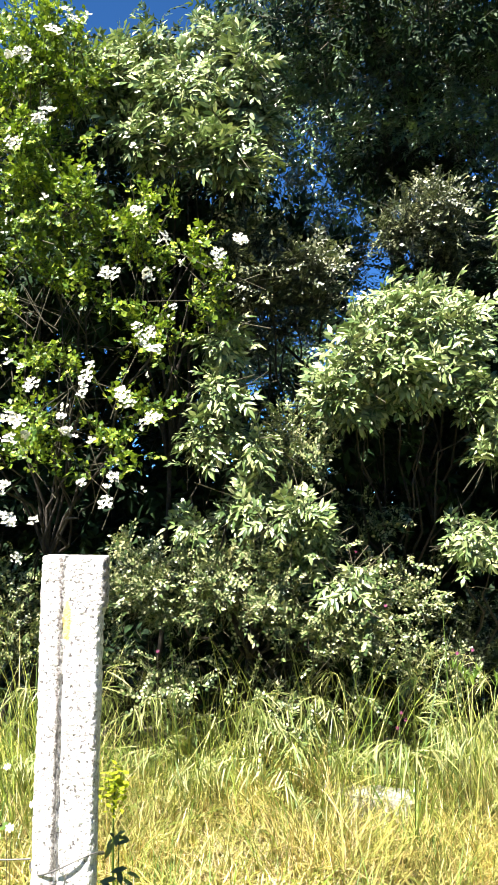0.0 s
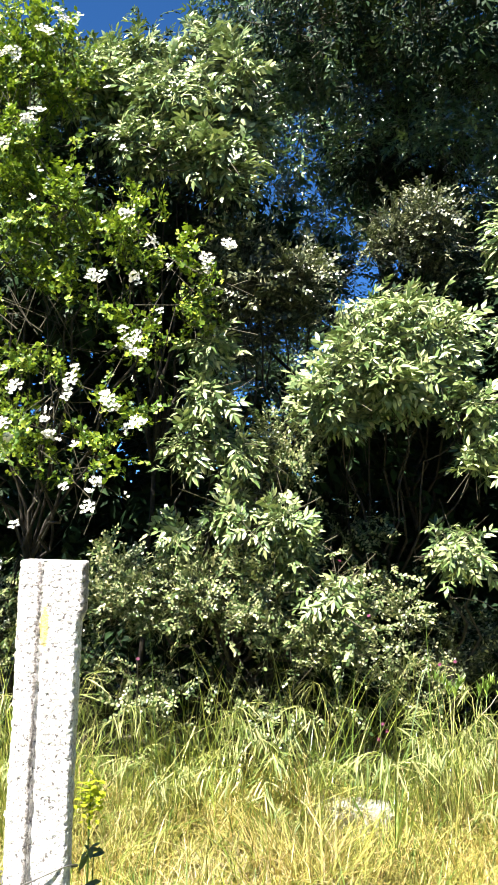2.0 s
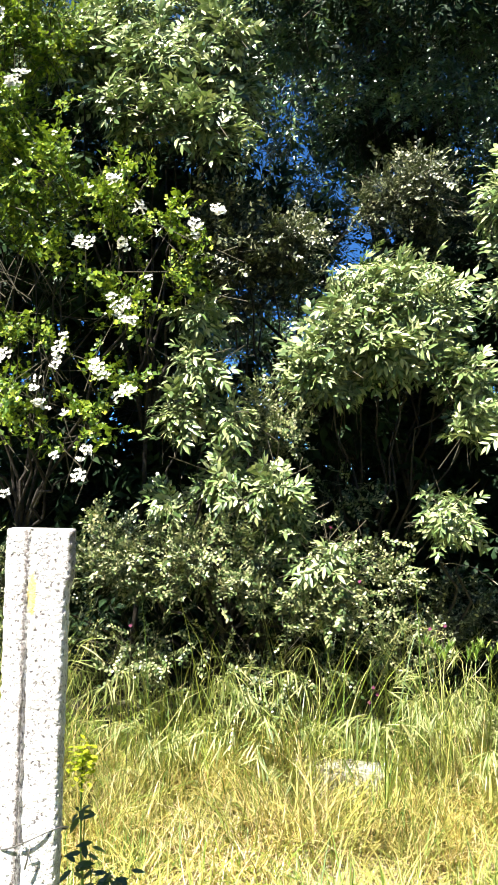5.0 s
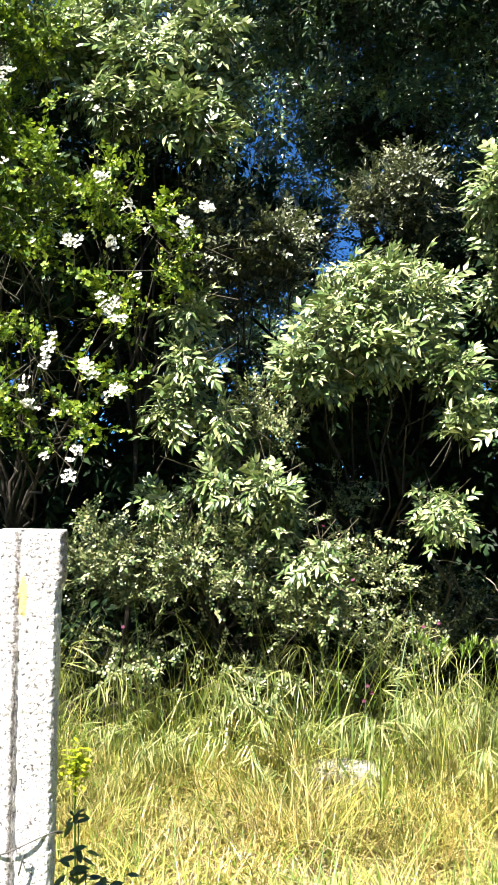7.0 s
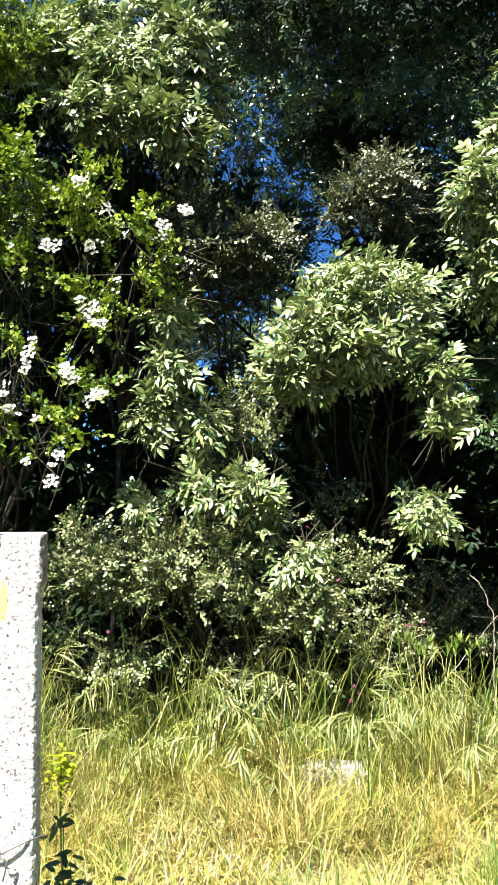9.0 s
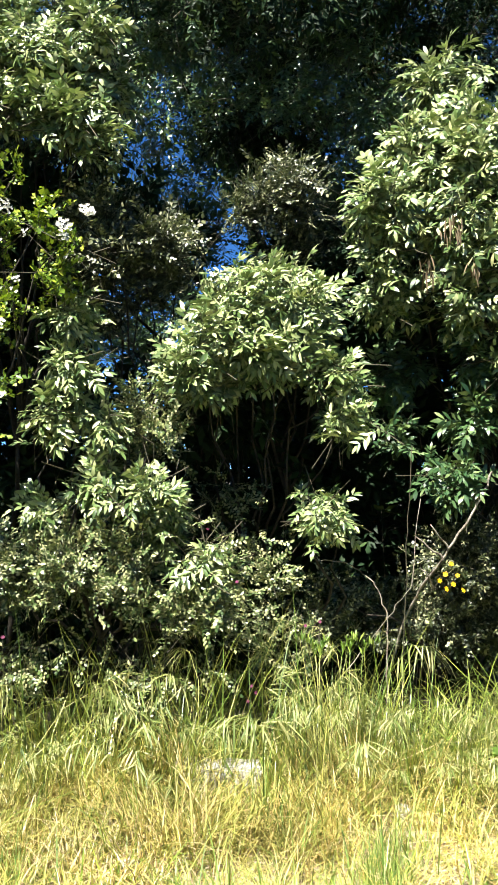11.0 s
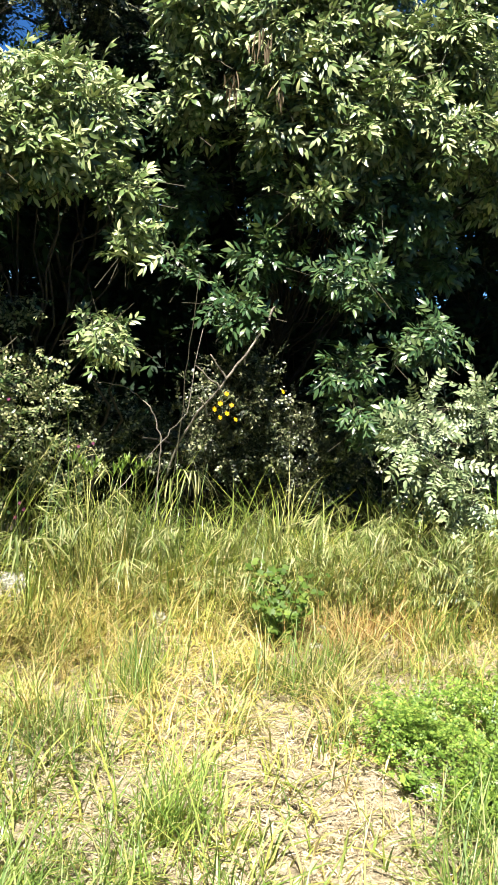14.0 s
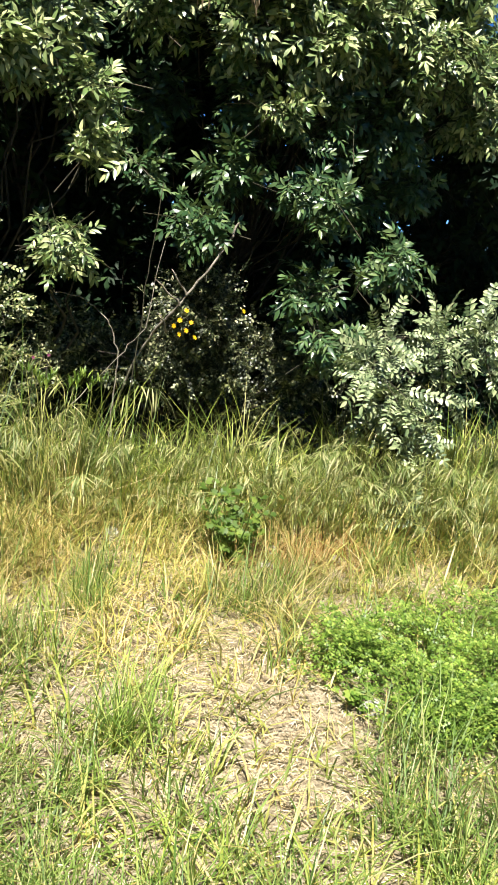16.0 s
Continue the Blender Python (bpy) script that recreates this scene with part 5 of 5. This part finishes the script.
for x, y, z in ((1.6, 3.8, 0.98), (1.64, 3.8, 0.93), (1.57, 3.8, 0.95), (1.67, 3.82, 0.97), (1.63, 3.8, 1.03), (1.96, 3.83, 1.05), (1.69, 3.8, 0.9), (1.6, 3.79, 0.91)):
    flower("yellow_flower", "small bright yellow flower in the shaded brambles", "yellow flowers", (x, y, z), M_YELLOW, 6, 0.014, 0.5)
for x, y, z in ((0.6, 3.6, 0.53), (0.62, 3.6, 0.5), (0.55, 3.7, 0.98), (0.92, 3.62, 0.8), (0.86, 3.65, 0.78), (0.42, 3.75, 1.22), (0.5, 3.75, 1.0), (-0.46, 3.5, 0.8), (0.58, 3.58, 0.47)):
    flower("purple_flower", "small purple vetch flower in the grass", "purple flowers", (x, y, z), M_PURPLE, 7, 0.009)
for k in range(14):
    flower("daisy", "small white flower in the grass behind the post", "white flowers", (rng.uniform(-1.25, -0.72), rng.uniform(2.4, 3.1), rng.uniform(0.35, 0.62)), M_PETAL, 6, 0.014)


# ---- stones ----
def stone(x, y, sx, sy, sz, seed):
    bm = bmesh.new()
    bmesh.ops.create_icosphere(bm, subdivisions=3, radius=1.0)
    for v in bm.verts:
        k = 1 + 0.22 * noise.noise(v.co * 1.3 + Vector((seed, 0, 0))) + 0.07 * noise.noise(v.co * 4 + Vector((seed, 3, 0)))
        v.co = Vector((v.co.x * sx, v.co.y * sy, v.co.z * sz)) * k
    me = bpy.data.meshes.new("stone")
    bm.to_mesh(me)
    bm.free()
    me.materials.append(M_STONE)
    ob = new("stone", me)
    ob.location = (x, y, float(ground_z(x, y)) + sz * 0.35)
    tagged(ob, "pale rough field stone half sunk in grass", "stone", group="stones in the grass")


for i, (x, y, sx, sy, sz) in enumerate(((-0.06, 3.72, 0.03, 0.03, 0.04), (-0.3, 3.5, 0.035, 0.03, 0.03), (0.05, 3.1, 0.045, 0.035, 0.025), (0.28, 3.07, 0.035, 0.03, 0.022), (0.95, 3.5, 0.07, 0.05, 0.03), (1.92, 3.1, 0.03, 0.025, 0.045), (1.83, 3.0, 0.04, 0.03, 0.022), (2.2, 2.98, 0.03, 0.025, 0.03),
                                    (1.62, 1.84, 0.05, 0.03, 0.03), (1.2, 3.35, 0.05, 0.04, 0.04))):
    stone(x, y, sx, sy, sz, i * 7)


slab = bmesh.new()
bmesh.ops.create_cube(slab, size=1.0)
bmesh.ops.scale(slab, vec=(0.38, 0.16, 0.24), verts=slab.verts)
bmesh.ops.bevel(slab, geom=slab.edges[:], offset=0.012, segments=2, affect="EDGES")
bmesh.ops.subdivide_edges(slab, edges=slab.edges[:], cuts=5, use_grid_fill=True)
for v in slab.verts:
    v.co += 0.014 * noise.noise_vector(v.co * 14) + 0.01 * noise.noise_vector(v.co * 5)
slab_mesh = bpy.data.meshes.new("stone")
slab.to_mesh(slab_mesh)
slab.free()
slab_mesh.materials.append(M_STONE)
slab_stone = tagged(new("stone", slab_mesh), "pale squared stone block overgrown by grass", "stone", group="stones in the grass")
slab_stone.matrix_world = pose(0.44, 3.62, 0.075, 0, 2, -4)


n = 6000
px_, py_ = rng.uniform(0.3, 3.2, n), rng.uniform(1.0, 3.3, n)
ok = rng.random(n) < 0.15 + 0.85 * bare(px_, py_)
px_, py_ = px_[ok], py_[ok]
bit = bmesh.new()
bmesh.ops.create_icosphere(bit, subdivisions=1, radius=1.0)
bv = np.array([v.co[:] for v in bit.verts]) * (1 + 0.2 * rng.normal(size=(len(bit.verts), 1)))
bf = np.array([[v.index for v in f.verts] for f in bit.faces])
bit.free()
size = rng.lognormal(-5.75, 0.45, len(px_))
turn = turns_of(unit(rng.normal(size=(len(px_), 3))), unit(rng.normal(size=(len(px_), 3))), size) * np.array([1.3, 1.0, 0.7])
tagged(new("gravel", mesh_of("gravel", *joined((bv, bf), turn, np.stack([px_, py_, ground_z(px_, py_) + 0.003], 1)), M_PEBBLE)), "scattered pale pebbles on the bare soil", "gravel", kind="stuff")


# ---- the post ----
def post_body():
    """A cast post with a ragged groove down its face, pitted skin, broken edges and a head wider on one side."""
    outline = [(-0.076, -0.05, 0.004), (-0.07, -0.057, 0.004), (-0.042, -0.06, 0.0025), (-0.012, -0.062, 0.004), (0.066, -0.059, 0.004), (0.073, -0.048, 0.006),
               (0.074, 0.0, 0.012), (0.072, 0.05, 0.02), (0.06, 0.06, 0.02), (-0.06, 0.06, 0.02), (-0.074, 0.05, 0.02), (-0.076, 0.0, 0.012)]
    pts = []
    for i, a in enumerate(outline):
        b = outline[(i + 1) % len(outline)]
        n = max(1, round(math.dist(a[:2], b[:2]) / a[2]))
        pts += [(a[0] + (b[0] - a[0]) * k / n, a[1] + (b[1] - a[1]) * k / n) for k in range(n)]
    bm = bmesh.new()
    rows = []
    levels = 330
    for j in range(levels + 1):
        z = -0.1 + 1.41 * j / levels
        mid = -0.02 + 0.005 * noise.noise(Vector((0, 3, z * 6))) + 0.003 * noise.noise(Vector((7, 1, z * 45)))
        half = 0.006 + 0.003 * noise.noise(Vector((2, 9, z * 30)))
        deep = 0.007 + 0.026 * min(1, max(0, (1.12 - z) / 0.3)) * (0.7 + 0.6 * noise.noise(Vector((5, 5, z * 25))))
        below = min(1, max(0, (1.205 - z) / 0.025))
        row = []
        for px, py in pts:
            x = px - 0.01 * below * min(1, max(0, (px - 0.02) / 0.05))
            d = Vector((x, py, z))
            n3 = noise.noise(d * 7)
            n2 = noise.noise(d * 70 + Vector((4, 1, 2)))
            pit = max(0.0, noise.noise(d * 150) - 0.2)
            edge = 2.6 if px > 0.06 else 1.6 if px < -0.068 else 1.0
            out = Vector((x, py, 0)).normalized()
            d += out * (0.002 * n3 + edge * (0.0011 * n2 - 0.006 * pit))
            if py < -0.045:
                seam = max(0.0, 0.5 + n2) * math.exp(-((z - 0.92 - 0.008 * n3 - 0.006 * n2) / 0.0035) ** 2) if px > -0.03 else 0.0
                d.y += 0.005 * seam + deep * max(0.0, 1 - (abs(px - mid) / half) ** 3)
            if j == levels:
                d.x *= 0.95
                d.y *= 0.95
            row.append(bm.verts.new(d))
        rows.append(row)
    m = len(pts)
    for a, b in zip(rows, rows[1:]):
        for i in range(m):
            bm.faces.new((a[i], a[(i + 1) % m], b[(i + 1) % m], b[i]))
    top = bm.faces.new(rows[-1])
    bmesh.ops.triangulate(bm, faces=[top])
    bmesh.ops.recalc_face_normals(bm, faces=bm.faces[:])
    for f in bm.faces:
        f.smooth = True
    me = bpy.data.meshes.new("shaft")
    bm.to_mesh(me)
    bm.free()
    me.materials.append(M_POST)
    return me


post = thing("fence_post", "weathered pale concrete fence post with a rough grooved face", "post", (-0.456, 1.785, 0))
post.rotation_euler, post.scale = (0, radians(0.45), 0), (0.95, 0.55, 1)
part("shaft", post_body(), post)


def wire(label, points, r=0.0018):
    ob = thing("fence_wire", label, "wire", points[0])
    p = np.array(points, float) - np.array(points[0])
    part("strand", mesh_of("strand", *tube(p, np.full(len(p), r), 6), M_WIRE), ob)


ring = [(-0.452 + 0.08 * math.cos(a), 1.785 - 0.043 * math.sin(a), 0.655 + 0.014 * math.cos(a) + 0.012 * math.sin(2 * a)) for a in np.linspace(-2.6, 4.4, 40)]
wire("rusty grey wire wound round the concrete post", ring)
wire("loose twisted wire end tied at the concrete post", [(-0.46, 1.742, 0.66), (-0.455, 1.735, 0.645), (-0.44, 1.733, 0.655), (-0.447, 1.735, 0.62), (-0.452, 1.737, 0.6)])
wire("thin fence wire running off beside the post", [(-0.53, 1.78, 0.655)] + [(-0.53 - 0.3 * k, 1.79 - 0.02 * k, 0.655 - 0.012 * math.sin(k * 0.4) - 0.002 * k) for k in range(1, 9)])
